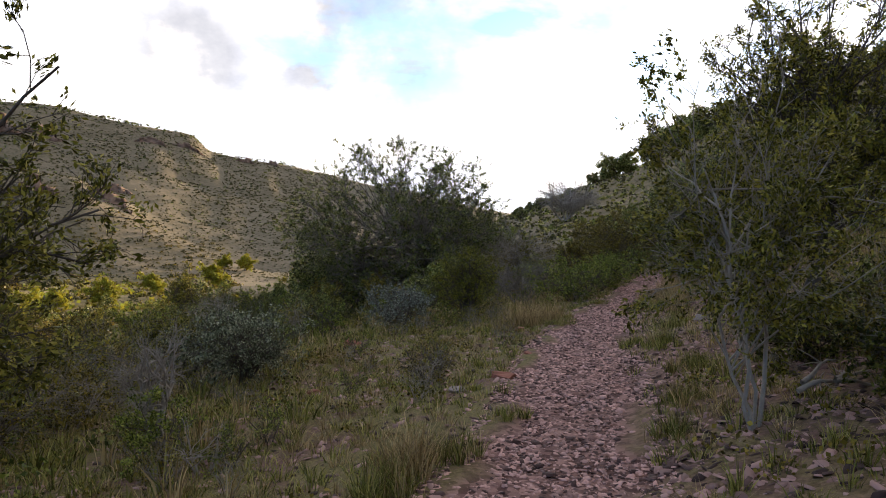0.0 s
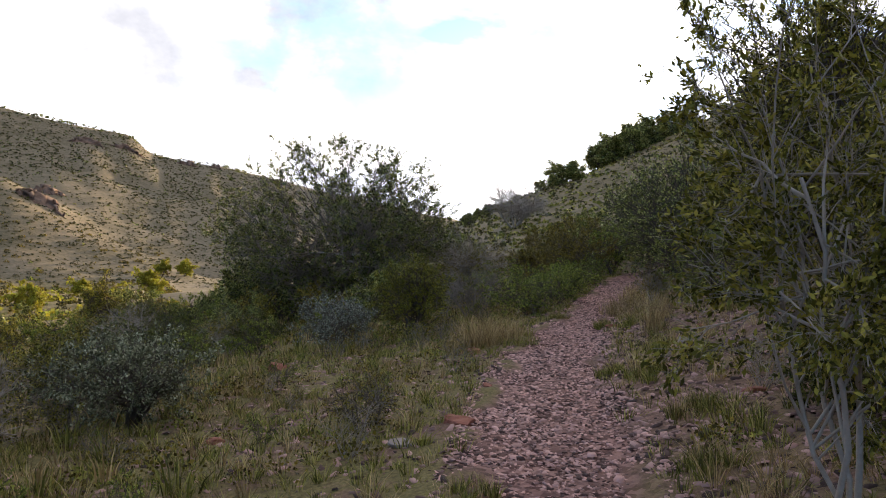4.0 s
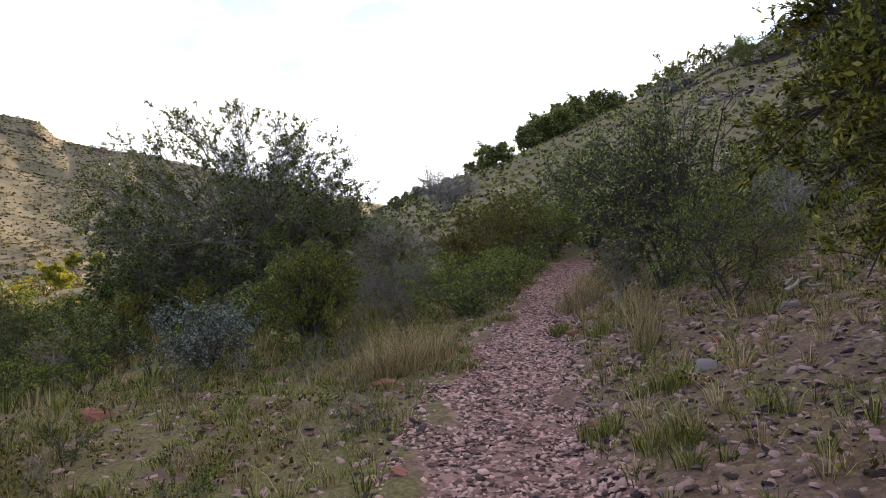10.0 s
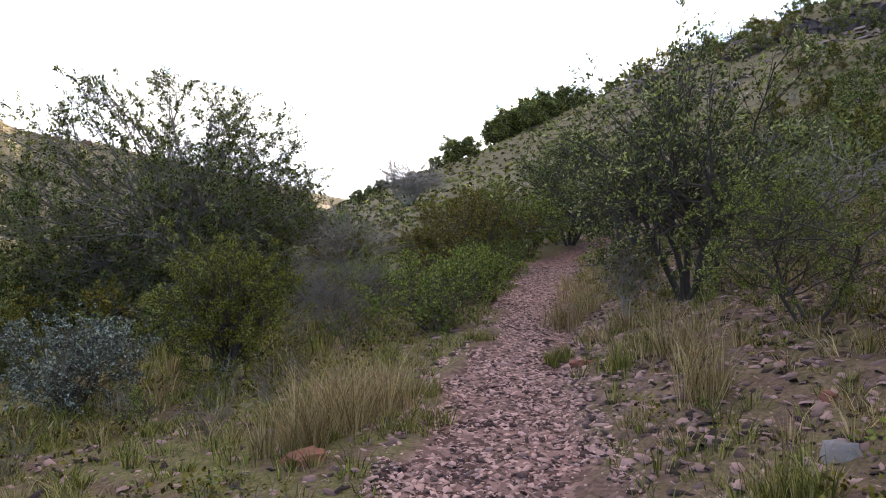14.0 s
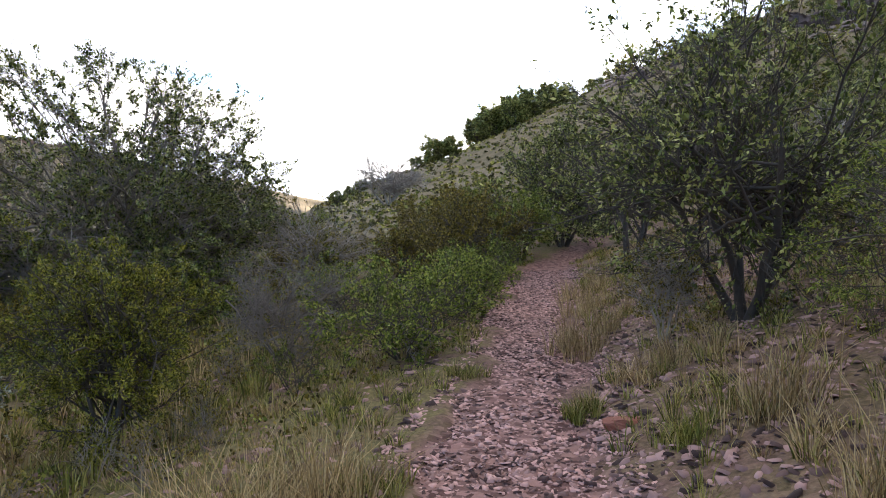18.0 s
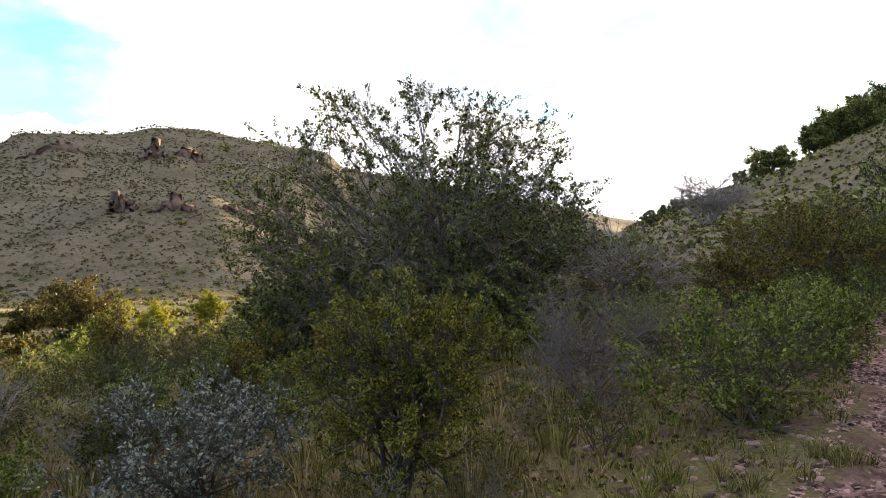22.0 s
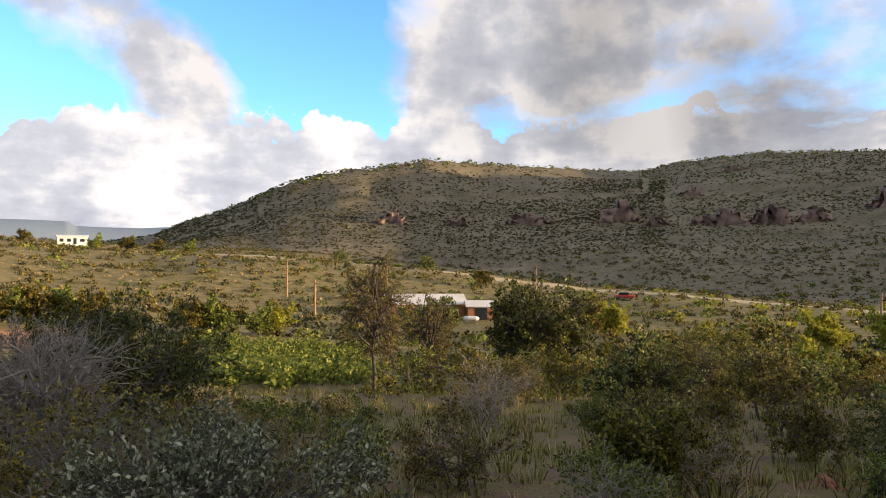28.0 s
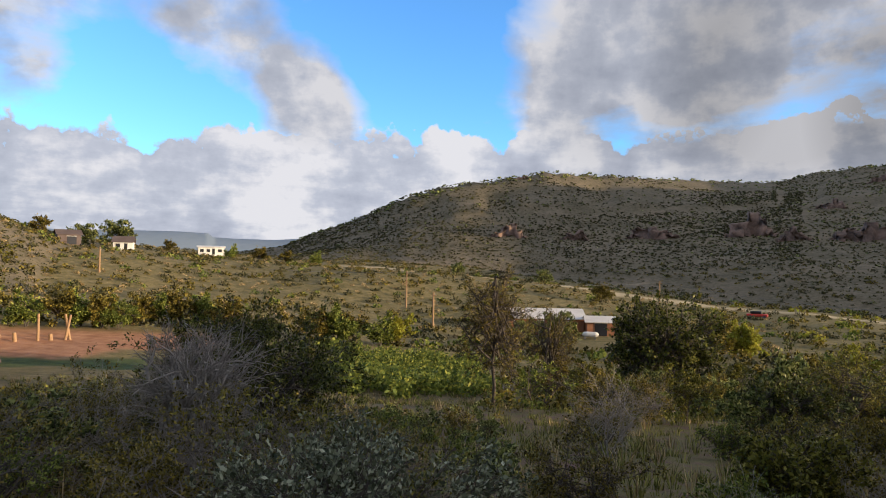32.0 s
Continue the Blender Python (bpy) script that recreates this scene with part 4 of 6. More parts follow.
def thicket():
    """Dense dark bushes on the slope below the lookout; three are grown, the others are copies."""
    rng = np.random.default_rng(909)
    base = [plant("dark_bush", 950 + k, 1.0, 0.9, -0.05, 9, 38, 6, 5, (9000, 2600, 7500)[k], 0.026, 0.5, 0.013, 0.55, 0.5, (M_OAKBARK, M_GREYWOOD, M_OAKBARK)[k], (M_BRUSH, M_BRUSH, M_JUNIPER)[k], 0.4, fill=0.35, lift=0.25, stray=1.3) for k in range(3)]
    spots = []
    for _ in range(3000):
        if len(spots) >= 44:
            break
        az, r = rng.uniform(92, 138), rng.uniform(5.2, 15)
        x, y = CX - math.sin(radians(az)) * r, CY + math.cos(radians(az)) * r
        if (x > -4.5 and y < 10) or math.hypot(x + 7, y - 7.9) < 1.5 or (y < 7.9 and math.hypot(x + 4.6, y - 8.6) < 1.6) or any((x - a) ** 2 + (y - b) ** 2 < 1.15 for a, b in spots):
            continue
        top = 1.46 + r * math.tan(radians(float(np.interp(az, (92, 102, 112, 124, 138), (-13, -9.5, -9.0, -8.5, -5.5)))) ) - ground(x, y)
        size = min(top / 1.05, rng.uniform(0.9, 1.7))
        if size < 0.4:
            continue
        k = int(rng.integers(0, 3))
        m = pose(x, y, ground(x, y) - 0.02, 0, 0, rng.uniform(0, 360)) @ Matrix.Scale(size, 4)
        ob = copy_thing(base[k], m) if len(spots) > 2 else base[len(spots)]
        ob.matrix_basis = m
        tagged(ob, "dense dark olive bush on the slope below the trail", "shrub", "dark bushes below the trail")
        spots.append((x, y))


thicket()
grown(-6.1, 3.9, "evergreen_shrub", "dense dark green rounded shrub", "shrub", seed=62, height=1.35, radius=1.1, crown_from=-0.1, stems=6, limbs=60, subs=7, twigs=5,
      n_leaves=20000, leaf=0.045, aspect=0.4, thick=0.03, lean=0.5, fork=0.6, bark=M_BARK, foliage=M_DARKLEAF, lumps=0.2, fill=0.45)

# shrubs that repeat: one of each is grown, the others are copies
KINDS = {
    "olive_shrub": (M_BRUSH, M_BARK, 1.1, 0.9, 4200, 0.05, "olive-green scrub bush on the stony slope"),
    "green_shrub": (M_GREEN, M_BARK, 0.9, 0.85, 4200, 0.046, "leafy green bush on the stony slope"),
    "scrub_oak": (M_OAK, M_BARK, 1.7, 1.2, 5200, 0.075, "dark green scrub oak on the slope"),
    "small_juniper": (M_JUNIPER, M_BARK, 1.9, 0.85, 5200, 0.066, "yellow-green juniper on the slope"),
    "grey_shrub": (M_BRUSH, M_GREYWOOD, 1.0, 0.8, 260, 0.04, "grey half-bare bush on the slope"),
    "mesquite_shrub": (M_GREEN, M_BARK, 1.4, 1.1, 4600, 0.05, "feathery light green mesquite on the slope"),
}


def scatter_shrubs():
    rng = np.random.default_rng(101)
    made = {}
    spots = []

    def clear(x, y, gap):
        return all((x - a) ** 2 + (y - b) ** 2 > (gap * g) ** 2 for a, b, g in spots)

    for name, (leaf_m, bark_m, h, r, n, lf, label) in KINDS.items():
        made[name] = [plant(name, 200 + v + 10 * len(made), h, r, 0.02, 3, 16, 4, 4, n, lf, 0.5, 0.028, 0.5, 0.5, bark_m, leaf_m, 0.35, fill=0.4) for v in range(2)]
    used = set()

    def add(name, x, y, size):
        ob = made[name][int(rng.integers(0, 2))]
        m = pose(x, y, ground(x, y) - 0.03, 0, 0, rng.uniform(0, 360)) @ Matrix.Scale(size, 4)
        if ob.name in used:
            ob = copy_thing(ob, m)
            ob.matrix_basis = m
        else:
            used.add(ob.name)
            ob.matrix_basis = m
        tagged(ob, KINDS[name][6], "shrub", name.replace("_", " ") + "s of the slope")

    names = list(KINDS)

    def low_enough(az, r, x, y, h):
        """The slope is open enough to see the valley floor over its shrubs."""
        rise = np.interp(az, (30, 40, 80, 84, 97, 102, 128, 140), (-2, -6, -6.5, -11, -11, -8.8, -8.8, -5))
        return ground(x, y) + h < 1.46 + r * math.tan(radians(float(rise)))

    count = 0
    # the slope below the trail, thickening towards the north
    for _ in range(6000):
        if count >= 300:
            break
        az, r = rng.uniform(-4, 146), 5 + 50 * rng.uniform(0, 1) ** 0.95
        x, y = CX - math.sin(radians(az)) * r, CY + math.cos(radians(az)) * r
        s = float(trail_side(np.array(x), np.array(y)))
        if s > -2.6 or (r < 9 and rng.uniform() < 0.4) or (46 < r and 84 < az):
            continue
        open_ground = 28 < az < 84 and r < 24
        if open_ground and rng.uniform() < 0.86:
            continue
        k = rng.choice(6, p=(0.34, 0.14, 0.16, 0.12, 0.12, 0.12))
        size = rng.uniform(0.6, 1.2) * (0.7 if r < 11 else 1.05 if r < 25 else 1.6)
        gap = 0.62 * KINDS[names[k]][3] * size
        while size > 0.3 and not low_enough(az, r, x, y, KINDS[names[k]][2] * size):
            size *= 0.85
        if size < 0.33:
            continue
        if not clear(x, y, 1.6) or not (abs(x + 2.9) + abs(y - 10) > 2.0):
            continue
        spots.append((x, y, gap))
        add(names[k], x, y, size)
        count += 1
    # the thicket ahead, left of the trail
    count = 0
    for _ in range(4000):
        if count >= 60:
            break
        x, y = rng.uniform(-6, 12), rng.uniform(24, 58)
        s = float(trail_side(np.array(x), np.array(y)))
        if y < 33 and s > -2.2 or not clear(x, y, 1.3):
            continue
        k = rng.choice(6, p=(0.36, 0.28, 0.14, 0.06, 0.10, 0.06))
        size = rng.uniform(0.8, 1.5)
        az, r = math.degrees(math.atan2(-(x - CX), y - CY)), math.hypot(x - CX, y - CY)
        while -15 < az < -5 and size > 0.3 and ground(x, y) + KINDS[names[k]][2] * size * 1.1 > 1.46 + r * math.tan(radians(0.9)):
            size *= 0.85
        if size < 0.32:
            continue
        spots.append((x, y, 0.6 * KINDS[names[k]][3] * size))
        add(names[k], x, y, size)
        count += 1
    # the stony hill above the trail
    count = 0
    for _ in range(6000):
        if count >= 260:
            break
        az, r = rng.uniform(-80, -6), 8 + 114 * rng.uniform(0, 1) ** 0.9
        x, y = CX - math.sin(radians(az)) * r, CY + math.cos(radians(az)) * r
        s = float(trail_side(np.array(x), np.array(y)))
        if s < 2.4 or (r < 20 and rng.uniform() < 0.75) or not clear(x, y, 1.3):
            continue
        k = rng.choice(6, p=(0.30, 0.04, 0.36, 0.14, 0.12, 0.04))
        size = rng.uniform(0.6, 1.1) * (0.8 if r < 20 else 1.25 if r < 70 else 1.7)
        spots.append((x, y, 0.6 * KINDS[names[k]][3] * size))
        add(names[k], x, y, size)
        count += 1
    # shrubs and small trees on the lower hillside
    count = 0
    for _ in range(3000):
        if count >= 110:
            break
        az, r = rng.uniform(-64, -17), rng.uniform(13, 62)
        x, y = CX - math.sin(radians(az)) * r, CY + math.cos(radians(az)) * r
        if float(trail_side(np.array(x), np.array(y))) < 4.5 or not clear(x, y, 1.2):
            continue
        k = rng.choice(6, p=(0.24, 0.04, 0.30, 0.24, 0.16, 0.02))
        size = rng.uniform(0.7, 1.1) if r < 22 else rng.uniform(0.9, 1.8)
        spots.append((x, y, 0.6 * KINDS[names[k]][3] * size))
        add(names[k], x, y, size)
        count += 1
    # dark oaks along the ridge
    ridges = [plant("ridge_oak", 290 + v, 2.0, 1.5, -0.15, 3, 44, 4, 3, 12000, 0.10, 0.6, 0.05, 0.4, 0.45, M_BARK, M_OAK, (0.12, 0.25)[v], fill=0.55, stray=0.6) for v in range(2)]
    for k, (az, r, size) in enumerate(((-15.3, 112, 1.7), (-12.6, 112, 1.3), (-20, 108, 2.3), (-18.6, 104, 2.0), (-22.5, 110, 2.2), (-25, 115, 1.5), (-17.8, 96, 1.9),
                                       (-28.8, 122, 2.2), (-24, 100, 2.0), (-21, 92, 1.8), (-8, 80, 0.9), (-6, 72, 0.8), (-36.5, 124, 2.4), (-38.2, 124, 2.0), (-34, 118, 1.6), (-19.3, 110, 2.0), (-21.4, 110, 2.2), (-23.6, 113, 1.9), (-27.0, 118, 1.5), (-10.5, 100, 0.9), (-7, 90, 0.7), (-13.8, 114, 1.2), (-18.2, 106, 2.2), (-19.4, 98, 2.3), (-20.8, 101, 2.4), (-22.2, 99, 2.3), (-17.4, 102, 1.8), (-14.4, 108, 2.4), (-21.6, 92, 2.2), (-18.8, 90, 2.2), (-20.2, 88, 2.0))):
        x, y = CX - math.sin(radians(az)) * r, CY + math.cos(radians(az)) * r
        m = pose(x, y, ground(x, y) - 0.1, 0, 0, rng.uniform(0, 360)) @ Matrix.Diagonal((size * rng.uniform(0.85, 1.3), size, size * rng.uniform(0.7, 1.1), 1))
        ob = copy_thing(ridges[k % 2], m) if k > 1 else ridges[k]
        ob.matrix_basis = m
        tagged(ob, "dark rounded oak on the hill's ridge", "tree", "oaks along the ridge")


scatter_shrubs()


# ---- far scrub, as stuff ----
def scrub(name, x, y, size, pieces, leaf, rng, material_, label, flat=0.7):
    """Low leafy clumps joined into one mesh; each has its own jagged outline."""
    n = len(x)
    z = land(x, y)
    d = rng.normal(0, 1, (n, pieces, 3))
    d /= np.linalg.norm(d, axis=2, keepdims=True)
    p = d * rng.uniform(0.45, 1.0, (n, pieces, 1)) * size[:, None, None] * [1, 1, flat]
    p[..., 2] = np.abs(p[..., 2])
    p = p + np.stack([x, y, z], 1)[:, None]
    sz = np.repeat(size * leaf, pieces)
    v, f = leaves(p.reshape(-1, 3), sz, rng, 0.75)
    ob = put(name, mesh_from(name, v, f), material_)
    return tagged(ob, label, "scrub", kind="stuff")


def ring(rng, n, az0, az1, r0, r1, power=1.0):
    az, r = np.radians(rng.uniform(az0, az1, n)), r0 + (r1 - r0) * rng.uniform(0, 1, n) ** power
    return CX - np.sin(az) * r, CY + np.cos(az) * r


def along(rng, n, s0, s1, y0, y1, power=1.0):
    y = rng.uniform(y0, y1, n)
    s = s0 + (s1 - s0) * rng.uniform(0, 1, n) ** power
    return np.interp(y, TRAIL_Y, TRAIL_X) + s / 0.92, y


def far_scrub():
    rng = np.random.default_rng(55)
    for k, (m, az0, az1, r0, r1, n) in enumerate(((M_FARSCRUB, 8, 62, 200, 700, 26000), (M_FARSCRUB, 60, 100, 270, 560, 20000), (M_FARSCRUB, 116, 140, 90, 260, 5200),
                                                 (M_OAK, 8, 100, 260, 640, 5000), (M_FARSCRUB, -75, -4, 24, 126, 7000), (M_FARSCRUB, 100, 118, 240, 480, 1500), (M_GRASS, -75, -4, 22, 126, 6000))):
        x, y = ring(rng, n, az0, az1, r0, r1, 0.85)
        keep = fbm(x * 0.012, y * 0.012, 3, 60 + k) > rng.uniform(0.15, 0.45, len(x))
        x, y = x[keep], y[keep]
        r = np.hypot(x - CX, y - CY)
        size = rng.uniform(0.4, 1.0, len(x)) ** 1.5 * np.clip(r / 390, 0.35, 1.1)
        scrub("hill_scrub", x, y, size, 7, 1.15, rng, m, "low olive scrub dotted over the stony hillsides")
    for m, az0, az1, r0, r1, n, lo, hi in ((M_FARSCRUB, 18, 134, 52, 290, 2600, 0.45, 1.3), (M_BRUSH, 18, 134, 52, 290, 2200, 0.5, 1.4), (M_GREEN, 18, 134, 48, 230, 420, 0.7, 1.6), (M_YELLOW, 18, 70, 70, 210, 120, 0.8, 2.0),
                                           (M_TAN, 60, 134, 80, 280, 1500, 0.3, 0.8)):
        x, y = ring(rng, n, az0, az1, r0, r1, 0.75)
        r = np.hypot(x - CX, y - CY)
        az = np.degrees(np.arctan2(-(x - CX), y - CY))
        keep = (road_mask(r, az) < 0.1) & ~((az > 83) & (az < 96) & (r < 74)) & ~((az > 103) & (r < 84)) & ~((az > 70) & (az < 84) & (r > 95) & (r < 128))
        x, y = x[keep], y[keep]
        scrub("valley_scrub", x, y, rng.uniform(lo, hi, len(x)), 34, 0.42, rng, m, "scrub bushes over the sunlit valley terrace", 0.9)
    # low brush that fills the slope between the shrubs
    for m, n, lo, hi in ((M_BRUSH, 1000, 0.2, 0.5), (M_GREEN, 420, 0.15, 0.42), (M_OAK, 260, 0.25, 0.6), (M_JUNIPER, 260, 0.25, 0.55)):
        x, y = ring(rng, n, -3, 146, 6, 60, 0.8)
        r = np.hypot(x - CX, y - CY)
        az = np.degrees(np.arctan2(-(x - CX), y - CY))
        keep = (trail_side(x, y) < -3.2) & ~((az > 83) & (az < 97) & (r > 33)) & ~((az > 103) & (r > 42)) & ~((az > 58) & (az < 78) & (r < 18) & (rng.uniform(0, 1, n) < 0.7))
        keep &= (np.hypot(x + 2.9, y - 10) > 1.5) & ~((az > 28) & (az < 84) & (r < 24) & (rng.uniform(0, 1, n) < 0.75))
        x, y, r, az = x[keep], y[keep], r[keep], az[keep]
        size = rng.uniform(lo, hi, len(x)) * np.clip(r / 16, 0.7, 2.0)
        rise = np.interp(az, (30, 40, 80, 84, 97, 102, 128, 140), (-2, -6, -6.5, -11, -11, -8.8, -8.8, -5))
        size = np.minimum(size, np.maximum(1.46 + r * np.tan(np.radians(rise)) - land(x, y), 0.12))
        scrub("slope_brush", x, y, size, 60, 0.2, rng, m, "low brush filling the slope below the trail", 0.95)
    for m, n, lo, hi in ((M_BRUSH, 200, 0.10, 0.26), (M_GREEN, 90, 0.08, 0.2)):
        x, y = along(rng, n, 0.95, 7, 0, 27, 1.0)
        scrub("bank_brush", x, y, rng.uniform(lo, hi, n), 60, 0.16, rng, m, "low scrub among the stones of the bank", 0.9)
    for m, n, lo, hi in ((M_BRUSH, 260, 0.10, 0.30), (M_GREEN, 120, 0.08, 0.22)):
        x, y = along(rng, n, -1.1, -6, 0, 27, 1.0)
        scrub("verge_brush", x, y, rng.uniform(lo, hi, n), 60, 0.15, rng, m, "low scrub among the verge grass", 0.9)
    # bushes along the crests, against the sky
    az = rng.uniform(12, 100, 520)
    r = np.interp(az, RIDGE_AZ, RIDGE_R) * rng.uniform(0.965, 1.0, 520)
    az = np.radians(az)
    scrub("crest_scrub", CX - np.sin(az) * r, CY + np.cos(az) * r, rng.uniform(0.7, 2.0, 520), 16, 0.7, rng, M_OAK, "dark bushes along the mountain crest", 0.9)
    # the leafy field
    az, r = rng.uniform(81.5, 98, 8200), rng.uniform(31, 75, 8200)
    edge = np.minimum(np.minimum(az - 81.5, 98 - az) / 3.5, np.minimum(r - 31, 75 - r) / 8)
    keep = np.flatnonzero(edge > fbm(az * 0.9, r * 0.25, 3, 71) * 1.3)[:5200]
    az, r = np.radians(az[keep]), r[keep]
    nf = len(keep)
    x, y = CX - np.sin(az) * r, CY + np.cos(az) * r
    z = land(x, y)
    p = np.stack([x, y, z], 1)[:, None] + rng.normal(0, 1, (nf, 9, 3)) * [0.25, 0.25, 0.0] + np.array([0, 0, 1.0]) * (rng.uniform(0.05, 0.95, (nf, 9, 1)) * rng.uniform(0.5, 1.1, (nf, 1, 1)))
    v, f = leaves(p.reshape(-1, 3), np.full(nf * 9, 0.3), rng, 0.5)
    tagged(put("field_crop", mesh_from("field_crop", v, f), M_FIELD), "yellow-green leafy crop in a valley field", "crop", kind="stuff")


far_scrub()


# ---- grass and stones ----
def blades(x, y, rng, per, height, spread, width, lean=0.5):
    """Tufts of tapered blades that bend outwards, as arrays."""
    n = len(x)
    z = land(x, y)
    base = np.repeat(np.stack([x, y, z - 0.02], 1), per, 0)
    m = n * per
    ang = rng.uniform(0, 2 * np.pi, m)
    out = np.stack([np.cos(ang), np.sin(ang), 0 * ang], 1)
    base = base + out * (rng.uniform(0, 1, m) ** 0.7 * np.repeat(spread, per) * 0.35)[:, None]
    h = np.repeat(height, per) * rng.uniform(0.5, 1.1, m)
    bendy = (h * rng.uniform(0.05, lean, m))[:, None]
    mid = base + out * bendy * 0.35 + np.array([0, 0, 1.0]) * (h * 0.55)[:, None]
    top = base + out * bendy + np.array([0, 0, 1.0]) * (h * (1 - 0.1 * lean))[:, None]
    a2 = rng.uniform(0, 2 * np.pi, m)
    w = np.stack([np.cos(a2), np.sin(a2), 0 * a2], 1) * (width * rng.uniform(0.6, 1.3, m))[:, None]
    v = np.stack([base - w, base + w, mid + w * 0.7, mid - w * 0.7, top], 1).reshape(-1, 3)
    i = np.arange(m)[:, None] * 5
    return v, [i + [0, 1, 2, 3], i + [3, 2, 4]]


def sward(name, x, y, rng, per, height, spread, width, material_, label, lean=0.5):
    v, f = blades(x, y, rng, per, height, spread, width, lean)
    return tagged(put(name, mesh_from(name, v, f), material_), label, "grass", kind="stuff")


def patchy(x, y, rng, seed, low=0.20, soft=0.14):
    """Which tufts grow: they gather in patches and leave bare ground between."""
    return fbm(x * 0.9, y * 0.9, 3, seed) > low + rng.uniform(0, soft, len(x))


def meadow(name, x, y, rng, per, lo, hi, wide, width, material_, label, lean, seed):
    keep = patchy(x, y, rng, seed)
    x, y = x[keep], y[keep]
    n = len(x)
    sward(name, x, y, rng, per, lo + (hi - lo) * rng.uniform(0, 1, n) ** 1.6, rng.uniform(*wide, n), width, material_, label, lean)


def build_grass():
    rng = np.random.default_rng(303)
    x, y = along(rng, 3400, -0.66, -5.5, 0.5, 27, 0.9)
    meadow("verge_grass", x, y, rng, 26, 0.05, 0.20, (0.12, 0.34), 0.0044, M_GRASS, "low olive-yellow verge grass", 1.0, 801)
    x, y = along(rng, 1150, -0.7, -5.5, 1, 26, 0.9)
    meadow("dry_verge_grass", x, y, rng, 24, 0.10, 0.32, (0.10, 0.24), 0.0034, M_TAN, "dry straw-coloured verge grass", 1.2, 802)
    x, y = along(rng, 2300, 0.66, 7.5, 1, 27, 1.1)
    meadow("bank_grass", x, y, rng, 26, 0.07, 0.26, (0.12, 0.32), 0.0042, M_GRASS, "tufted grass on the stony bank", 1.0, 803)
    x, y = along(rng, 750, 0.7, 7.0, 2, 26, 1.0)
    meadow("dry_bank_grass", x, y, rng, 32, 0.10, 0.32, (0.10, 0.28), 0.0034, M_TAN, "dry straw tufts on the stony bank", 1.3, 804)
    az, r = np.radians(rng.uniform(-2, 150, 7000)), 4 + 36 * rng.uniform(0, 1, 7000) ** 0.75
    x, y = CX - np.sin(az) * r, CY + np.cos(az) * r
    keep = trail_side(x, y) < -2.5
    x, y = x[keep], y[keep]
    meadow("slope_grass", x, y, rng, 16, 0.10, 0.42, (0.2, 0.6), 0.009, M_GRASS, "rough grass down the slope", 0.8, 805)
    x, y = x[::4] + 0.4, y[::4] + 0.3
    meadow("dry_slope_grass", x, y, rng, 16, 0.15, 0.5, (0.2, 0.4), 0.008, M_TAN, "dry grass down the slope", 0.6, 806)
    az, r = np.radians(rng.uniform(-100, -2, 8000)), 5 + 45 * rng.uniform(0, 1, 8000) ** 0.9
    x, y = CX - np.sin(az) * r, CY + np.cos(az) * r
    keep = trail_side(x, y) > 3.5
    x, y = x[keep], y[keep]
    meadow("hill_grass", x[::2], y[::2], rng, 16, 0.10, 0.34, (0.2, 0.6), 0.009, M_GRASS, "rough grass over the stony hill", 0.8, 807)
    meadow("dry_hill_grass", x[1::2], y[1::2], rng, 16, 0.12, 0.42, (0.2, 0.5), 0.008, M_TAN, "dry straw grass over the stony hill", 0.6, 808)


build_grass()


def clump(x, y, h, spread, per, mat, label, seed, width=0.0034):
    """A grass clump: its blades and its thin seed stalks."""
    rng = np.random.default_rng(seed)
    ob = empty("grass_clump", x, y)
    for name, many, tall, thin, lean in (("tuft", per, 0.85, 1.0, 0.9), ("seed_head", max(4, per // 4), 1.1, 0.7, 0.45)):
        ang, d = rng.uniform(0, 6.28, 12), rng.uniform(0, 1, 12) ** 0.5 * spread
        v, f = blades(x + np.cos(ang) * d, y + np.sin(ang) * d, rng, many, np.full(12, h * tall) * rng.uniform(0.7, 1.1, 12), np.full(12, spread * 0.6), width * thin, lean)
        put(name, mesh_from(name, v - [x, y, ground(x, y)], f), mat if name == "tuft" else M_TAN, ob)
    tagged(ob, label, "grass clump", "clumps beside the trail")


for k, (gx, gy, h, sp, per) in enumerate(((1.6, 12.95, 0.78, 0.40, 34), (1.25, 12.75, 0.55, 0.3, 20), (2.0, 13.4, 0.6, 0.32, 22), (3.95, 11.85, 0.75, 0.16, 12), (4.6, 13.1, 0.6, 0.25, 16),
                                          (4.95, 14.8, 0.45, 0.35, 22), (5.3, 17.2, 0.5, 0.4, 26), (4.95, 16.6, 0.42, 0.35, 26), (6.2, 18.9, 0.5, 0.4, 26), (6.9, 20.4, 0.5, 0.4, 26), (-0.2, 4.7, 0.5, 0.2, 30),
                                          (6.6, 14.3, 0.42, 0.5, 40), (7.3, 14.8, 0.4, 0.5, 40))):
    clump(gx, gy, h, sp, per, M_TAN, "tall straw-coloured grass clump beside the trail", 400 + k)
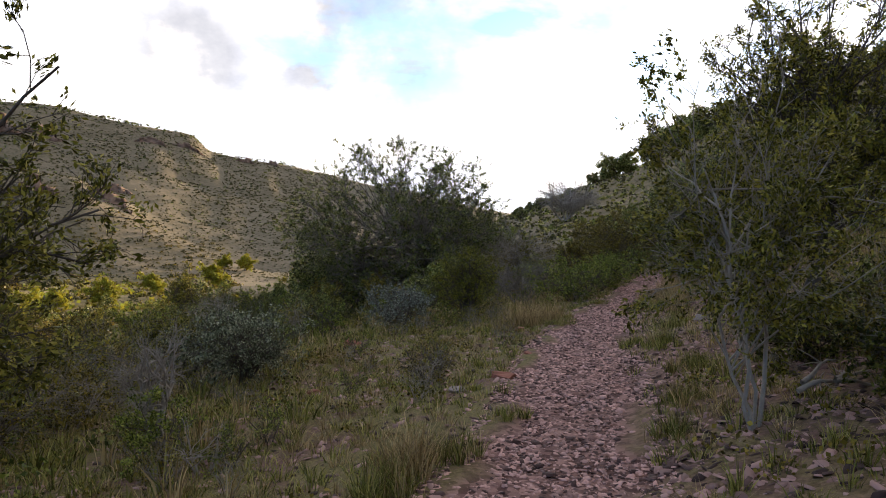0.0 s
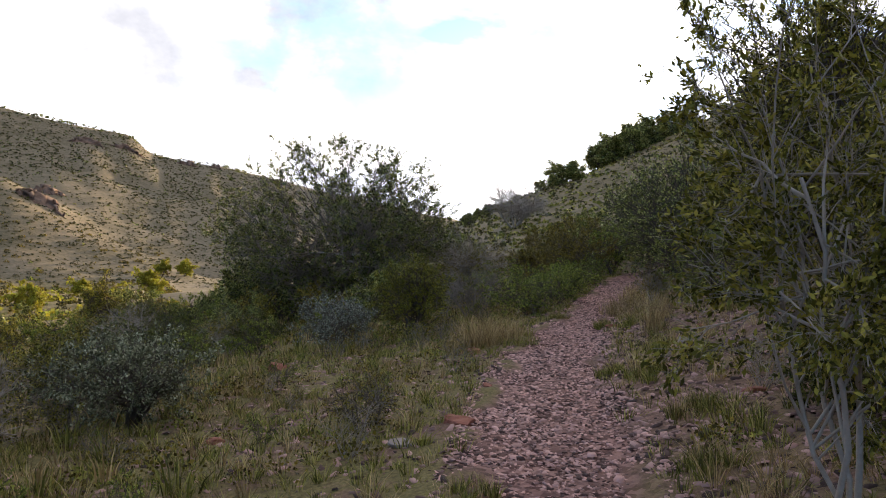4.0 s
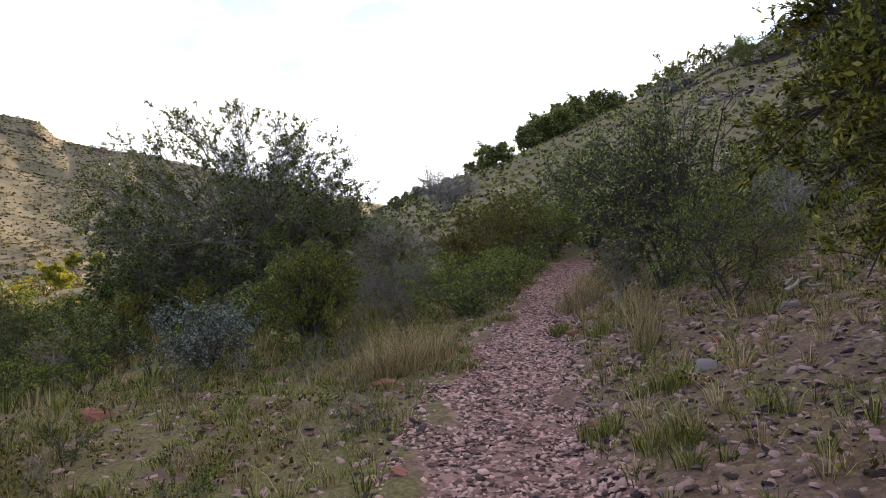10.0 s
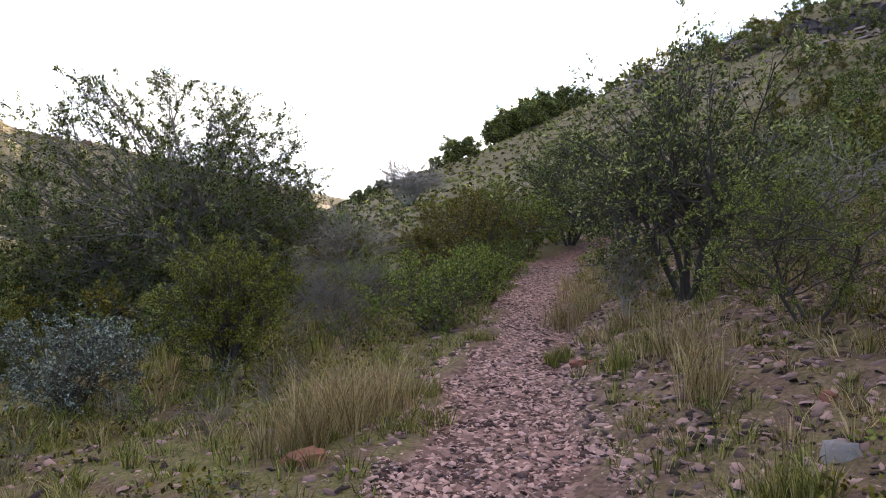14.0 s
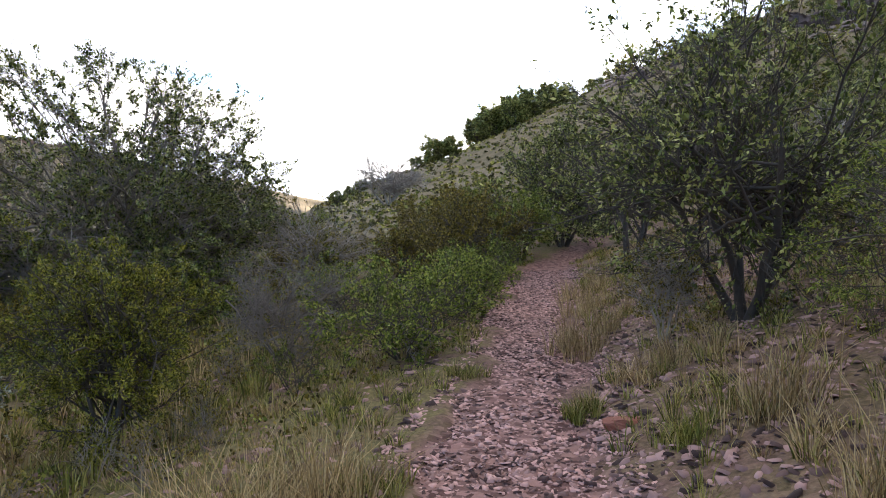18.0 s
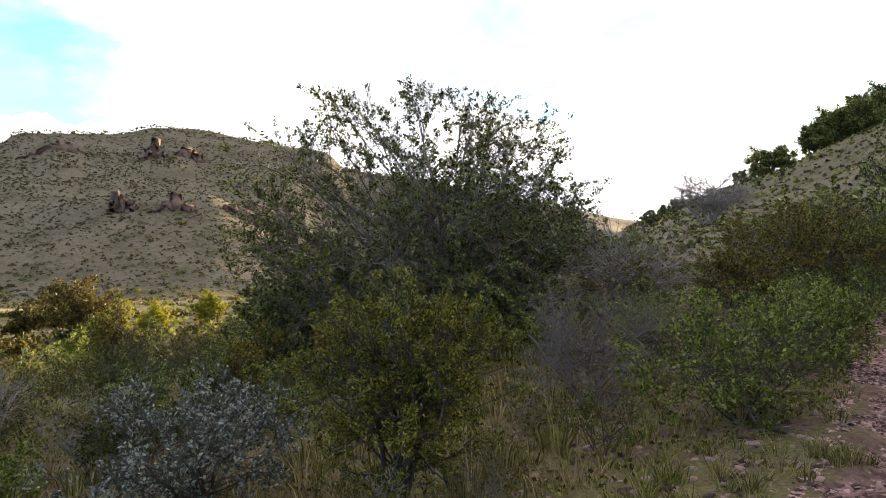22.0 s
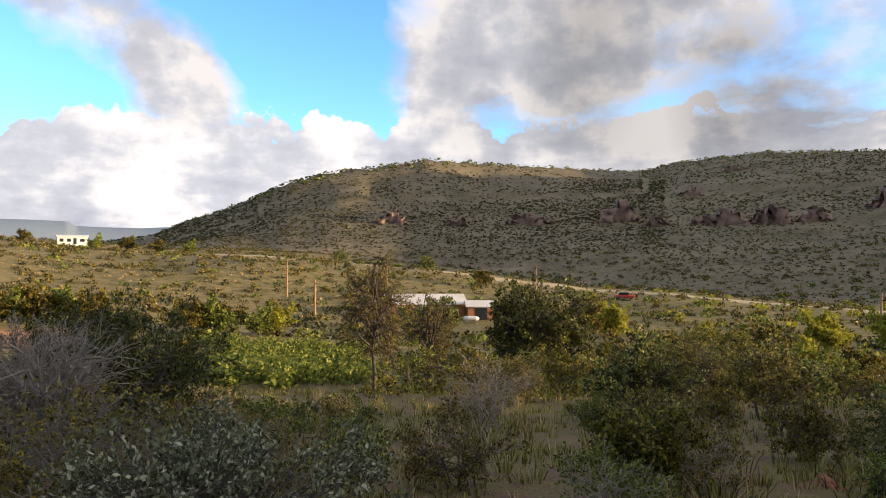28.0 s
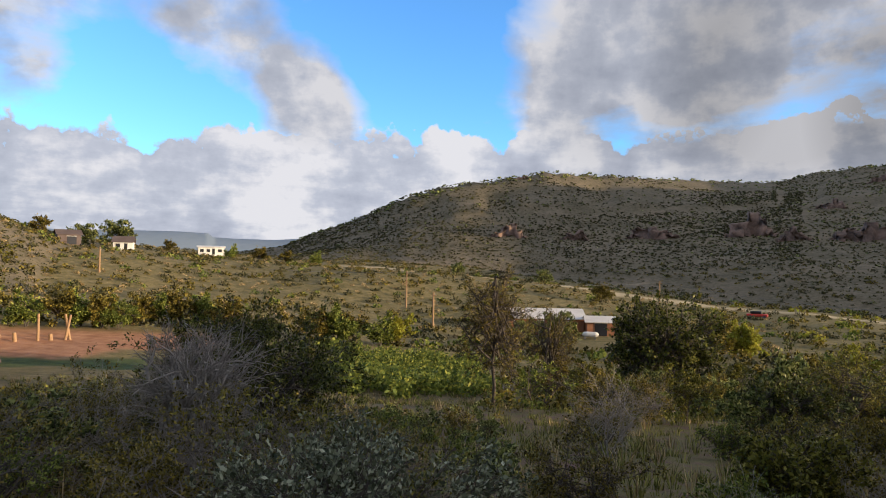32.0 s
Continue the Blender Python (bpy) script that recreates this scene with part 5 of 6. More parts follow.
for k, (gx, gy, h, sp, per) in enumerate(((0.55, 6.15, 0.16, 0.22, 30), (2.15, 12.7, 0.2, 0.25, 30), (3.55, 16.0, 0.18, 0.2, 26), (2.35, 13.6, 0.2, 0.2, 24), (2.9, 9.3, 0.28, 0.2, 34), (3.4, 10.4, 0.3, 0.25, 40),
                                          (2.65, 9.9, 0.2, 0.16, 30), (-0.35, 4.3, 0.4, 0.22, 34), (0.1, 5.0, 0.3, 0.2, 30), (4.0, 14.5, 0.24, 0.16, 34), (4.3, 13.4, 0.28, 0.3, 30), (1.75, 5.2, 0.25, 0.2, 30),
                                          (2.6, 7.4, 0.26, 0.2, 34), (2.2, 6.2, 0.22, 0.2, 30))):
    clump(gx, gy, h, sp, per, M_GRASS, "small green grass tuft at the trail's edge", 440 + k)


def stone_shape(rng, flat):
    """A flat angular stone of 10 corners."""
    a = (np.arange(5) + rng.uniform(-0.32, 0.32, 5)) * 2 * np.pi / 5
    r = rng.uniform(0.55, 1.25, 5)
    low = np.stack([np.cos(a) * r, np.sin(a) * r, np.full(5, -flat)], 1)
    top = np.stack([np.cos(a) * r * 0.84, np.sin(a) * r * 0.84, flat * rng.uniform(0.6, 1.1, 5)], 1)
    v = np.concatenate([low, top, [[0, 0, flat * 1.15]]])
    q = np.array([[i, (i + 1) % 5, 5 + (i + 1) % 5, 5 + i] for i in range(5)])
    t = np.array([[5 + i, 5 + (i + 1) % 5, 10] for i in range(5)])
    return v, q, t


def stones(x, y, size, rng, kinds, sink=0.25):
    z = land(x, y) - 0.035 * smooth((0.72 - np.abs(trail_side(x, y))) / 0.25)
    n = len(x)
    ang, tip = rng.uniform(0, 6.28, n), rng.normal(0, 0.28, (n, 2))
    pick = rng.integers(0, len(kinds), n)
    vs, qs, ts, at = [], [], [], 0
    for k, (v, q, t) in enumerate(kinds):
        idx = np.flatnonzero(pick == k)
        c, s = np.cos(ang[idx])[:, None], np.sin(ang[idx])[:, None]
        sx, sy = (size[idx] * rng.uniform(1.0, 1.9, len(idx)))[:, None], size[idx][:, None]
        px_, py_, pz_ = v[None, :, 0] * sx, v[None, :, 1] * sy, v[None, :, 2] * sy
        X, Y = px_ * c - py_ * s, px_ * s + py_ * c
        Z = pz_ + X * tip[idx, :1] + Y * tip[idx, 1:]
        w = np.stack([X + x[idx][:, None], Y + y[idx][:, None], Z + (z[idx] + size[idx] * sink * 0.4)[:, None]], -1)
        off = at + np.arange(len(idx))[:, None, None] * len(v)
        vs.append(w.reshape(-1, 3)), qs.append((q[None] + off).reshape(-1, 4)), ts.append((t[None] + off).reshape(-1, 3))
        at += len(idx) * len(v)
    return np.concatenate(vs), [np.concatenate(qs), np.concatenate(ts)]


M_LEDGE = solid_material("ledge_rock", (0.10, 0.075, 0.065), (0.30, 0.235, 0.20), 3.0, 0.95, 0.4, 0.0, 0.6)


def build_stones():
    rng = np.random.default_rng(505)
    kinds = [stone_shape(rng, fl) for fl in (0.14, 0.2, 0.26, 0.2, 0.16, 0.32)]
    x, y = along(rng, 42000, -0.76, 0.76, 1.5, 25)
    size = 0.006 + 0.020 * rng.uniform(0, 1, 42000) ** 1.8
    v, f = stones(x, y, size, rng, kinds)
    tagged(put("trail_gravel", mesh_from("trail_gravel", v, f), M_STONE), "loose pinkish-brown flat stones covering the trail", "gravel", kind="stuff")
    x, y = along(rng, 27000, 0.6, 6.0, 1.5, 24, 1.15)
    x2, y2 = along(rng, 6500, -0.6, -5, 1.5, 24, 1.2)
    x, y = np.concatenate([x, x2]), np.concatenate([y, y2])
    size = 0.010 + 0.036 * rng.uniform(0, 1, len(x)) ** 2.0
    v, f = stones(x, y, size, rng, kinds)
    tagged(put("bank_gravel", mesh_from("bank_gravel", v, f), M_BANKSTONE), "loose flat stones scattered over the bank", "gravel", kind="stuff")
    az, r = np.radians(rng.uniform(-100, -4, 6000)), 5 + 40 * rng.uniform(0, 1, 6000) ** 0.8
    x, y = CX - np.sin(az) * r, CY + np.cos(az) * r
    keep = trail_side(x, y) > 4
    x, y = x[keep], y[keep]
    v, f = stones(x, y, 0.025 + 0.08 * rng.uniform(0, 1, len(x)) ** 2.5, rng, kinds)
    tagged(put("hill_gravel", mesh_from("hill_gravel", v, f), M_BANKSTONE), "flat purple-brown stones over the hillside", "gravel", kind="stuff")
    az, r = rng.uniform(-56, -27, 6500), rng.uniform(60, 112, 6500)
    x, y = CX - np.sin(np.radians(az)) * r, CY + np.cos(np.radians(az)) * r
    keep = fbm(az * 0.14, r * 0.11, 3, 66) > 0.56
    x, y = x[keep], y[keep]
    v, f = stones(x, y, 0.12 + 0.42 * rng.uniform(0, 1, len(x)) ** 2.5, rng, kinds)
    tagged(put("ledge_stones", mesh_from("ledge_stones", v, f), M_LEDGE), "pale weathered ledge stones near the hilltop", "stones", kind="stuff")
    # the larger stones, one by one
    metas = [mesh_from("stone", sv, [q, t]) for sv, q, t in kinds]
    trail = tagged(new("trail_stones"), "larger flat reddish stones lying on the trail", "stones", kind="structure")
    x, y = along(rng, 280, -0.7, 1.6, 3.5, 16)
    for k in range(280):
        me = metas[k % 6]
        s = 0.024 + 0.035 * rng.uniform() ** 2.5
        ob = put("stone", me, M_STONE, trail)
        ob.matrix_basis = pose(x[k], y[k], ground(x[k], y[k]) - 0.02, rng.normal(0, 8), rng.normal(0, 8), rng.uniform(0, 360)) @ Matrix.Scale(s, 4)


def rock(name, x, y, size, squash, mat, label, seed, sink=0.55):
    """A broken block: a rough cube cut by slanting planes."""
    rng = np.random.default_rng(seed)
    bm = bmesh.new()
    bmesh.ops.create_cube(bm, size=2.0)
    bmesh.ops.subdivide_edges(bm, edges=bm.edges[:], cuts=3, use_grid_fill=True)
    for v in bm.verts:
        v.co = v.co.normalized() * 0.5 + v.co * 0.55
    for _ in range(12):
        n = Vector(rng.normal(0, 1, 3)).normalized()
        d = rng.uniform(0.45, 0.85)
        for v in bm.verts:
            over = v.co.dot(n) - d
            if over > 0:
                v.co -= n * over
    for v in bm.verts:
        v.co += Vector(rng.normal(0, 0.025, 3))
        v.co = Vector((v.co.x * size, v.co.y * size * squash[0], v.co.z * size * squash[1]))
    me = bpy.data.meshes.new(name)
    bm.to_mesh(me)
    bm.free()
    ob = put(name, me, mat)
    ob.matrix_world = pose(x, y, ground(x, y) + size * squash[1] * (1 - sink) - size * squash[1] * 0.5, 0, 0, rng.uniform(0, 360))
    return tagged(ob, label, "rock", "rocks beside the trail")


for k, (rx, ry, sz, sq, red) in enumerate(((1.3, 12.35, 0.17, (0.6, 0.6), 1), (1.18, 9.6, 0.10, (0.7, 0.5), 1), (-1.75, 13.3, 0.22, (0.8, 0.7), 1), (4.05, 14.0, 0.2, (0.9, 0.35), 1),
                                           (0.68, 8.1, 0.2, (0.8, 0.6), 1), (-1.6, 8.7, 0.15, (0.8, 0.5), 1), (3.88, 10.56, 0.11, (0.7, 0.8), 0), (4.4, 11.2, 0.1, (0.8, 0.5), 1),
                                           (2.75, 10.2, 0.06, (0.8, 0.5), 1), (5.3, 11.4, 0.14, (0.8, 0.3), 0), (1.0, 11.4, 0.09, (0.8, 0.5), 1), (3.2, 7.6, 0.14, (0.7, 0.4), 1),
                                           (3.6, 5.6, 0.2, (0.7, 0.4), 1), (2.9, 4.2, 0.16, (0.7, 0.5), 1), (0.2, 7.6, 0.12, (0.8, 0.4), 0), (-5.5, 16.6, 0.3, (0.8, 0.4), 1))):
    rock("rock", rx, ry, sz, sq, M_REDROCK if red else M_GREYROCK, "rust-red broken rock in the grass" if red else "pale grey broken rock on the bank", 600 + k)


# ---- rocks and cliffs of the hills ----
def meet(az, el, r0=25.0, r1=2500.0):
    """Where a line of sight from the trail, at that bearing and rise in degrees, meets the land."""
    r = np.geomspace(r0, r1, 4000)
    x, y = CX - math.sin(radians(az)) * r, CY + math.cos(radians(az)) * r
    under = np.flatnonzero(land(x, y) > 1.46 + r * math.tan(radians(el)))
    i = under[0] if len(under) else np.argmax(land(x, y) - r * math.tan(radians(el)))
    return float(x[i]), float(y[i]), float(r[i])


def outcrop(az, el, wide, tall, seed, label, mat, r0=60.0):
    """A broken cliff: one face of rock stepped into columns, with uneven ledges and top."""
    rng = np.random.default_rng(seed)
    x0, y0, r = meet(az, el, r0)
    span = 2 * r * math.tan(radians(wide / 2))
    n = max(7, int(span / (0.40 * tall)))
    edge = np.concatenate([[0], np.cumsum(rng.uniform(0.4, 1.6, n))])
    edge = edge / edge[-1] - 0.5
    ca, sa = math.cos(radians(az)), math.sin(radians(az))
    levels = np.array([-0.5, 0.0, 0.28, 0.55, 0.8, 0.93, 1.0])
    cols = []
    for k in range(n):
        mid = edge[k] + edge[k + 1]
        h = tall * max(0.12, 1 - abs(mid) ** 2.2) * (0.15 + 0.85 * float(vnoise(np.array(k * 0.7), np.array(0.5), seed))) * rng.uniform(0.5, 1.0)
        out = rng.uniform(-0.25, 0.3) * tall * 0.6
        step = np.cumsum(rng.uniform(0.05, 0.5, 7) * (rng.uniform(0, 1, 7) < 0.6)) * h
        gap = (edge[k + 1] - edge[k]) * 0.06
        for u, push in ((edge[k] + gap, 0.06), (edge[k] * 0.5 + edge[k + 1] * 0.5, 0.0), (edge[k + 1] - gap, 0.06)):
            back = step - out + push * tall + rng.normal(0, 0.07 * tall, 7)
            back = np.concatenate([back, [back[-1] + 0.35 * h, back[-1] + 1.6 * h + 1]])
            off = u * span + rng.normal(0, 0.06 * tall, 9)
            px_, py_ = x0 + ca * off - sa * back, y0 + sa * off + ca * back
            foot = ground(px_[1], py_[1])
            z = foot + np.concatenate([levels * h, [h * 0.97, h]]) + rng.normal(0, 0.025 * tall, 9)
            z[-1] = ground(px_[-1], py_[-1]) - 0.6
            cols.append(np.stack([px_ - x0, py_ - y0, z - ground(x0, y0)], 1))
    v = np.array(cols).reshape(-1, 3)
    i = np.arange(3 * n - 1)[:, None] * 9 + np.arange(8)[None]
    f = np.stack([i, i + 9, i + 10, i + 1], -1).reshape(-1, 4)
    ob = put("rock_outcrop", mesh_from("rock_outcrop", v, f), mat)
    ob.matrix_world = pose(x0, y0, ground(x0, y0))
    tagged(ob, label, "cliff", "rock outcrops of the hills")


for k, (az, el, wide, tall) in enumerate(((70.6, 2.2, 3.8, 13), (80.8, 7.0, 1.2, 5), (76.5, 2.1, 2.2, 9), (81.8, 2.3, 3, 7), (63.5, 2.4, 3.6, 13), (60.5, 2.2, 2.2, 10),
                                          (55.9, 2.1, 4.2, 13), (52.5, 2.2, 3, 11), (49.5, 2.4, 2.6, 10), (45.3, 3.4, 2.0, 11), (35.3, 2.9, 2.2, 11), (31.9, 3.0, 3.4, 8), (26.7, 2.6, 3, 9),
                                          (39.8, 7.3, 4.6, 13), (33.2, 7.2, 2.2, 18), (30.6, 7.0, 2.6, 12), (55, 6.3, 2, 7), (58.2, 4.5, 2, 8))):
    outcrop(az, el, wide, tall * 1.25, 700 + k, "broken columns of warm brown cliff rock on the mountainside", M_CLIFF)
for k, (az, el, wide, tall) in enumerate(((14.2, 6.0, 0.9, 8), (16.2, 6.1, 1.6, 6), (20.6, 7.0, 2.4, 9), (23.4, 7.3, 2.4, 8), (26, 3.4, 2.4, 9))):
    outcrop(az, el, wide, tall, 740 + k, "rocky knobs along the far mountain crest", M_CLIFF)
for k, (az, el, wide, tall) in enumerate(((-39.6, 13.2, 5.5, 4.6), (-45.0, 12.6, 8.0, 6.2), (-51, 12.0, 6, 6.0), (-30.2, 11.4, 2.6, 2.6), (-36.5, 11.3, 3.5, 1.4), (-33, 8.8, 3, 1.1), (-42, 9.5, 3.5, 1.3))):
    outcrop(az, el, wide, tall, 760 + k, "dark weathered cliff rock at the top of the stony hill", M_DARKCLIFF, 75.0)

# ---- small bushes in the verge and on the bank ----
def verge_bushes():
    rng = np.random.default_rng(1212)
    kinds = [plant("verge_bush", 1300 + k, 0.5, 0.36, 0.05, 6, 15, 5, 4, (2600, 1700, 500)[k], 0.017, 0.5, 0.007, 0.6, 0.6, (M_BARK, M_OAKBARK, M_GREYWOOD)[k], (M_GREEN, M_BRUSH, M_BRUSH)[k], 0.35, fill=0.4) for k in range(3)]
    labels = ("small leafy green bush in the verge grass", "small brown-stemmed bush in the verge grass", "small bare grey bush among the stones")
    used, spots = set(), []
    for _ in range(2000):
        if len(spots) >= 80:
            break
        left = rng.uniform() < 0.6
        y = rng.uniform(2.5, 25)
        s = -rng.uniform(1.1, 4.4) if left else rng.uniform(1.15, 4.6)
        x = float(np.interp(y, TRAIL_Y, TRAIL_X)) + s / 0.92
        if any((x - a) ** 2 + (y - b) ** 2 < 0.3 for a, b in spots) or math.hypot(x + 2.9, y - 10.3) < 1.4:
            continue
        k = int(rng.choice(3, p=(0.3, 0.45, 0.25)))
        m = pose(x, y, ground(x, y) - 0.02, 0, 0, rng.uniform(0, 360)) @ Matrix.Scale(rng.uniform(0.5, 1.15), 4)
        ob = copy_thing(kinds[k], m) if k in used else kinds[k]
        ob.matrix_basis = m
        used.add(k)
        tagged(ob, labels[k], "shrub", "small bushes of the verge")
        spots.append((x, y))


verge_bushes()

# bearing, fall of sight to the foot, height, radius, kind
SLOPE_PLANTS = ((63.0, -11.0, 1.9, 0.95, 0), (54.3, -10.8, 2.1, 0.95, 1), (60.0, -9.4, 2.5, 1.4, 1), (49.6, -9.8, 2.2, 1.2, 1), (68.5, -9.2, 2.7, 2.0, 1), (34.0, -8.6, 2.6, 0.9, 0), (38.5, -10.0, 1.5, 1.1, 2),
                (45.5, -10.5, 1.5, 1.2, 2), (57.0, -13.0, 0.9, 0.7, 2), (43.0, -17.2, 0.7, 0.7, 3), (62.5, -18.0, 1.1, 0.6, 1), (33.0, -13.0, 0.9, 0.8, 3), (74.7, -14.5, 1.5, 1.0, 4), (77.0, -9.8, 2.2, 1.1, 0),
                (42.8, -13.2, 1.4, 0.6, 4), (50.5, -14.5, 0.8, 0.6, 2), (71.0, -11.8, 1.5, 1.0, 2), (66.0, -14.0, 0.8, 0.6, 3), (30.0, -9.5, 1.4, 1.0, 2), (72.5, -8.2, 2.2, 1.3, 1), (58.0, -8.0, 2.6, 1.5, 1),
                (52.0, -8.3, 2.2, 1.3, 0), (46.5, -8.2, 2.3, 1.3, 1), (41.5, -8.4, 1.9, 1.2, 2), (64.5, -8.3, 2.4, 1.4, 0))
SLOPE_KINDS = (("juniper", "dark green juniper standing on the grassy slope", M_DARKLEAF, M_BARK, 16000, 0.05), ("small_tree", "small olive-green tree on the grassy slope", M_JUNIPER, M_BARK, 13000, 0.05),
               ("olive_bush", "low olive-brown bush on the grassy slope", M_BRUSH, M_OAKBARK, 11000, 0.04), ("green_bush", "low bright green bush on the grassy slope", M_GREEN, M_BARK, 9000, 0.032),
               ("bare_shrub", "grey half-bare bush with crooked twigs", M_BRUSH, M_GREYWOOD, 1600, 0.03))
for k, (az, el, h, r, kind) in enumerate(SLOPE_PLANTS):
    name, label, foliage, bark, n, lf = SLOPE_KINDS[kind]
    x, y, _ = meet(az, el, 6.0, 60.0)
    grown(x, y, name, label, "shrub" if kind > 1 else "tree", group="plants of the open slope", seed=1400 + k, height=h, radius=r, crown_from=(0.02, 0.12, -0.05, 0.05, 0.1)[kind], stems=(3, 3, 7, 7, 7)[kind],
          limbs=46, subs=6, twigs=5, n_leaves=n, leaf=lf, aspect=0.5, thick=0.035 if kind < 2 else 0.015, lean=0.45, fork=0.5, bark=bark, foliage=foliage, lumps=0.3, fill=0.45)

# ---- the far tableland, with distance haze put into its colour ----
def far_mesa():
    rng = np.random.default_rng(12)
    az = np.radians(np.linspace(94, 124, 90))
    top = 1.46 + 3000 * np.tan(np.radians(1.75 + 0.25 * (vnoise(np.arange(90) / 7, np.zeros(90), 3) - 0.5) + 0.3 * (vnoise(np.arange(90) / 22, np.ones(90), 4) > 0.55)))
    rows = []
    for rr, zz in ((2700, np.full(90, -60.0)), (2850, top * 0.6), (2980, top * 0.94), (3010, top), (3300, top * 0.97)):
        rows.append(np.stack([CX - np.sin(az) * rr, CY + np.cos(az) * rr, zz], 1))
    v = np.concatenate(rows)
    i = np.arange(4)[:, None] * 90 + np.arange(89)[None]
    f = np.stack([i, i + 1, i + 91, i + 90], -1).reshape(-1, 4)
    # blue-grey base colour stands for the haze of distance
    m = solid_material("haze_tinted_slope", (0.13, 0.17, 0.22), (0.18, 0.22, 0.27), 0.02, 1.0, 0.0)
    tagged(put("backdrop", mesh_from("backdrop", v, f), m), "tableland far beyond the valley, its colour tinted blue for haze", "hills", kind="structure")


far_mesa()

# ---- buildings across the valley ----
M_ROOF = solid_material("metal_roof", (0.50, 0.46, 0.41), (0.72, 0.67, 0.60), 1.5, 0.45, 0.05, 0.2)
M_WHITE = solid_material("white_paint", (0.50, 0.48, 0.44), (0.68, 0.66, 0.62), 2.0, 0.6, 0.05)
M_BOARD = solid_material("brown_boards", (0.20, 0.085, 0.04), (0.38, 0.17, 0.08), 4.0, 0.8, 0.2)
M_DARK = solid_material("dark_opening", (0.015, 0.015, 0.017), (0.03, 0.03, 0.035), 3.0, 0.3, 0.0)
M_DARKROOF = solid_material("dark_shingles", (0.07, 0.05, 0.045), (0.13, 0.10, 0.09), 3.0, 0.9, 0.2)
M_POST = solid_material("pole_wood", (0.20, 0.12, 0.06), (0.40, 0.26, 0.14), 6.0, 0.85, 0.3)
M_WIRE = solid_material("wire", (0.10, 0.10, 0.10), (0.22, 0.22, 0.21), 2.0, 0.5, 0.0, 0.8)
M_STEEL = solid_material("dark_steel", (0.05, 0.05, 0.055), (0.12, 0.12, 0.13), 8.0, 0.5, 0.1, 0.6)
M_CONCRETE = solid_material("concrete", (0.16, 0.15, 0.135), (0.27, 0.25, 0.225), 5.0, 0.9, 0.2)
M_REDCAR = solid_material("red_paint", (0.42, 0.03, 0.02), (0.55, 0.06, 0.04), 2.0, 0.35, 0.0)


def block(w, d, h, x=0.0, y=0.0, z=0.0, bev=0.02):
    """A bevelled box whose base centre is at x, y, z."""
    bm = bmesh.new()
    bmesh.ops.create_cube(bm, size=1.0)
    for v in bm.verts:
        v.co = Vector((v.co.x * w + x, v.co.y * d + y, (v.co.z + 0.5) * h + z))
    if bev:
        bmesh.ops.bevel(bm, geom=bm.edges[:], offset=min(bev, w / 4, d / 4, h / 4), segments=1, affect="EDGES")
    return bm


def gable(w, d, rise, z, over=0.4, thick=0.12):
    bm = bmesh.new()
    a, b = w / 2 + over, d / 2 + over
    ring_ = [(-b, 0), (0, rise), (b, 0), (b, -thick), (0, rise - thick), (-b, -thick)]
    ends = [[bm.verts.new((sx * a, yy, zz + z)) for yy, zz in ring_] for sx in (-1, 1)]
    for i in range(6):
        j = (i + 1) % 6
        bm.faces.new((ends[0][i], ends[0][j], ends[1][j], ends[1][i]))
    bm.faces.new((ends[0][0], ends[0][5], ends[0][4], ends[0][1]))
    bm.faces.new((ends[0][1], ends[0][4], ends[0][3], ends[0][2]))
    bm.faces.new((ends[1][0], ends[1][1], ends[1][4], ends[1][5]))
    bm.faces.new((ends[1][1], ends[1][2], ends[1][3], ends[1][4]))
    return bm


def house(name, az, el, w, d, h, rise, turn, wall, roof, openings, label):
    x, y, r = meet(az, el)
    ob = empty(name, x, y, None, az + turn)
    part("wall", block(w, d, h + 0.4, 0, 0, -0.4), wall, ob)
    part("roof", gable(w, d, rise, h), roof, ob)
    for kind, u, ww, hh, zz in openings:
        op = part(kind, block(ww, 0.08, hh, u * w, -d / 2 - 0.02, zz, 0.01), M_DARK, ob)
        part("frame", block(ww + 0.2, 0.05, 0.1, u * w, -d / 2 - 0.05, zz + hh, 0.01), M_WHITE, op)
    tagged(ob, label, "house")
    return ob


house("ranch_house", 79.2, -5.3, 13.5, 7.5, 2.6, 1.5, 8, M_BOARD, M_ROOF, [("window", -0.32, 1.4, 1.1, 1.0), ("door", -0.05, 1.0, 2.1, 0.1), ("window", 0.25, 1.6, 1.1, 1.0)],
      "low ranch house with a pale metal roof among trees")
house("shed", 74.6, -5.4, 4.5, 4.0, 2.3, 0.9, 8, M_BOARD, M_ROOF, [("door", 0.0, 2.0, 2.0, 0.05)], "small brown shed with a metal roof beside the house")
house("mobile_home", 105.6, 0.35, 8.5, 4.0, 2.7, 0.5, 4, M_WHITE, M_WHITE, [("window", -0.36, 1.1, 1.0, 1.0), ("window", -0.12, 1.1, 1.0, 1.0), ("door", 0.08, 0.9, 2.0, 0.2), ("window", 0.32, 1.3, 1.0, 1.0)],
      "white mobile home on the valley terrace")
house("cottage", 111.8, 0.55, 5.4, 5.0, 2.5, 1.8, -6, M_WHITE, M_DARKROOF, [("window", -0.25, 1.2, 1.1, 0.9), ("door", 0.15, 0.9, 2.0, 0.1)], "small white cottage with a dark roof under trees")
house("barn", 115.5, 0.9, 6.0, 5.0, 2.8, 1.4, 10, M_DARKROOF, M_DARKROOF, [("door", 0.1, 2.4, 2.2, 0.05)], "dark wooden barn among trees on the terrace")


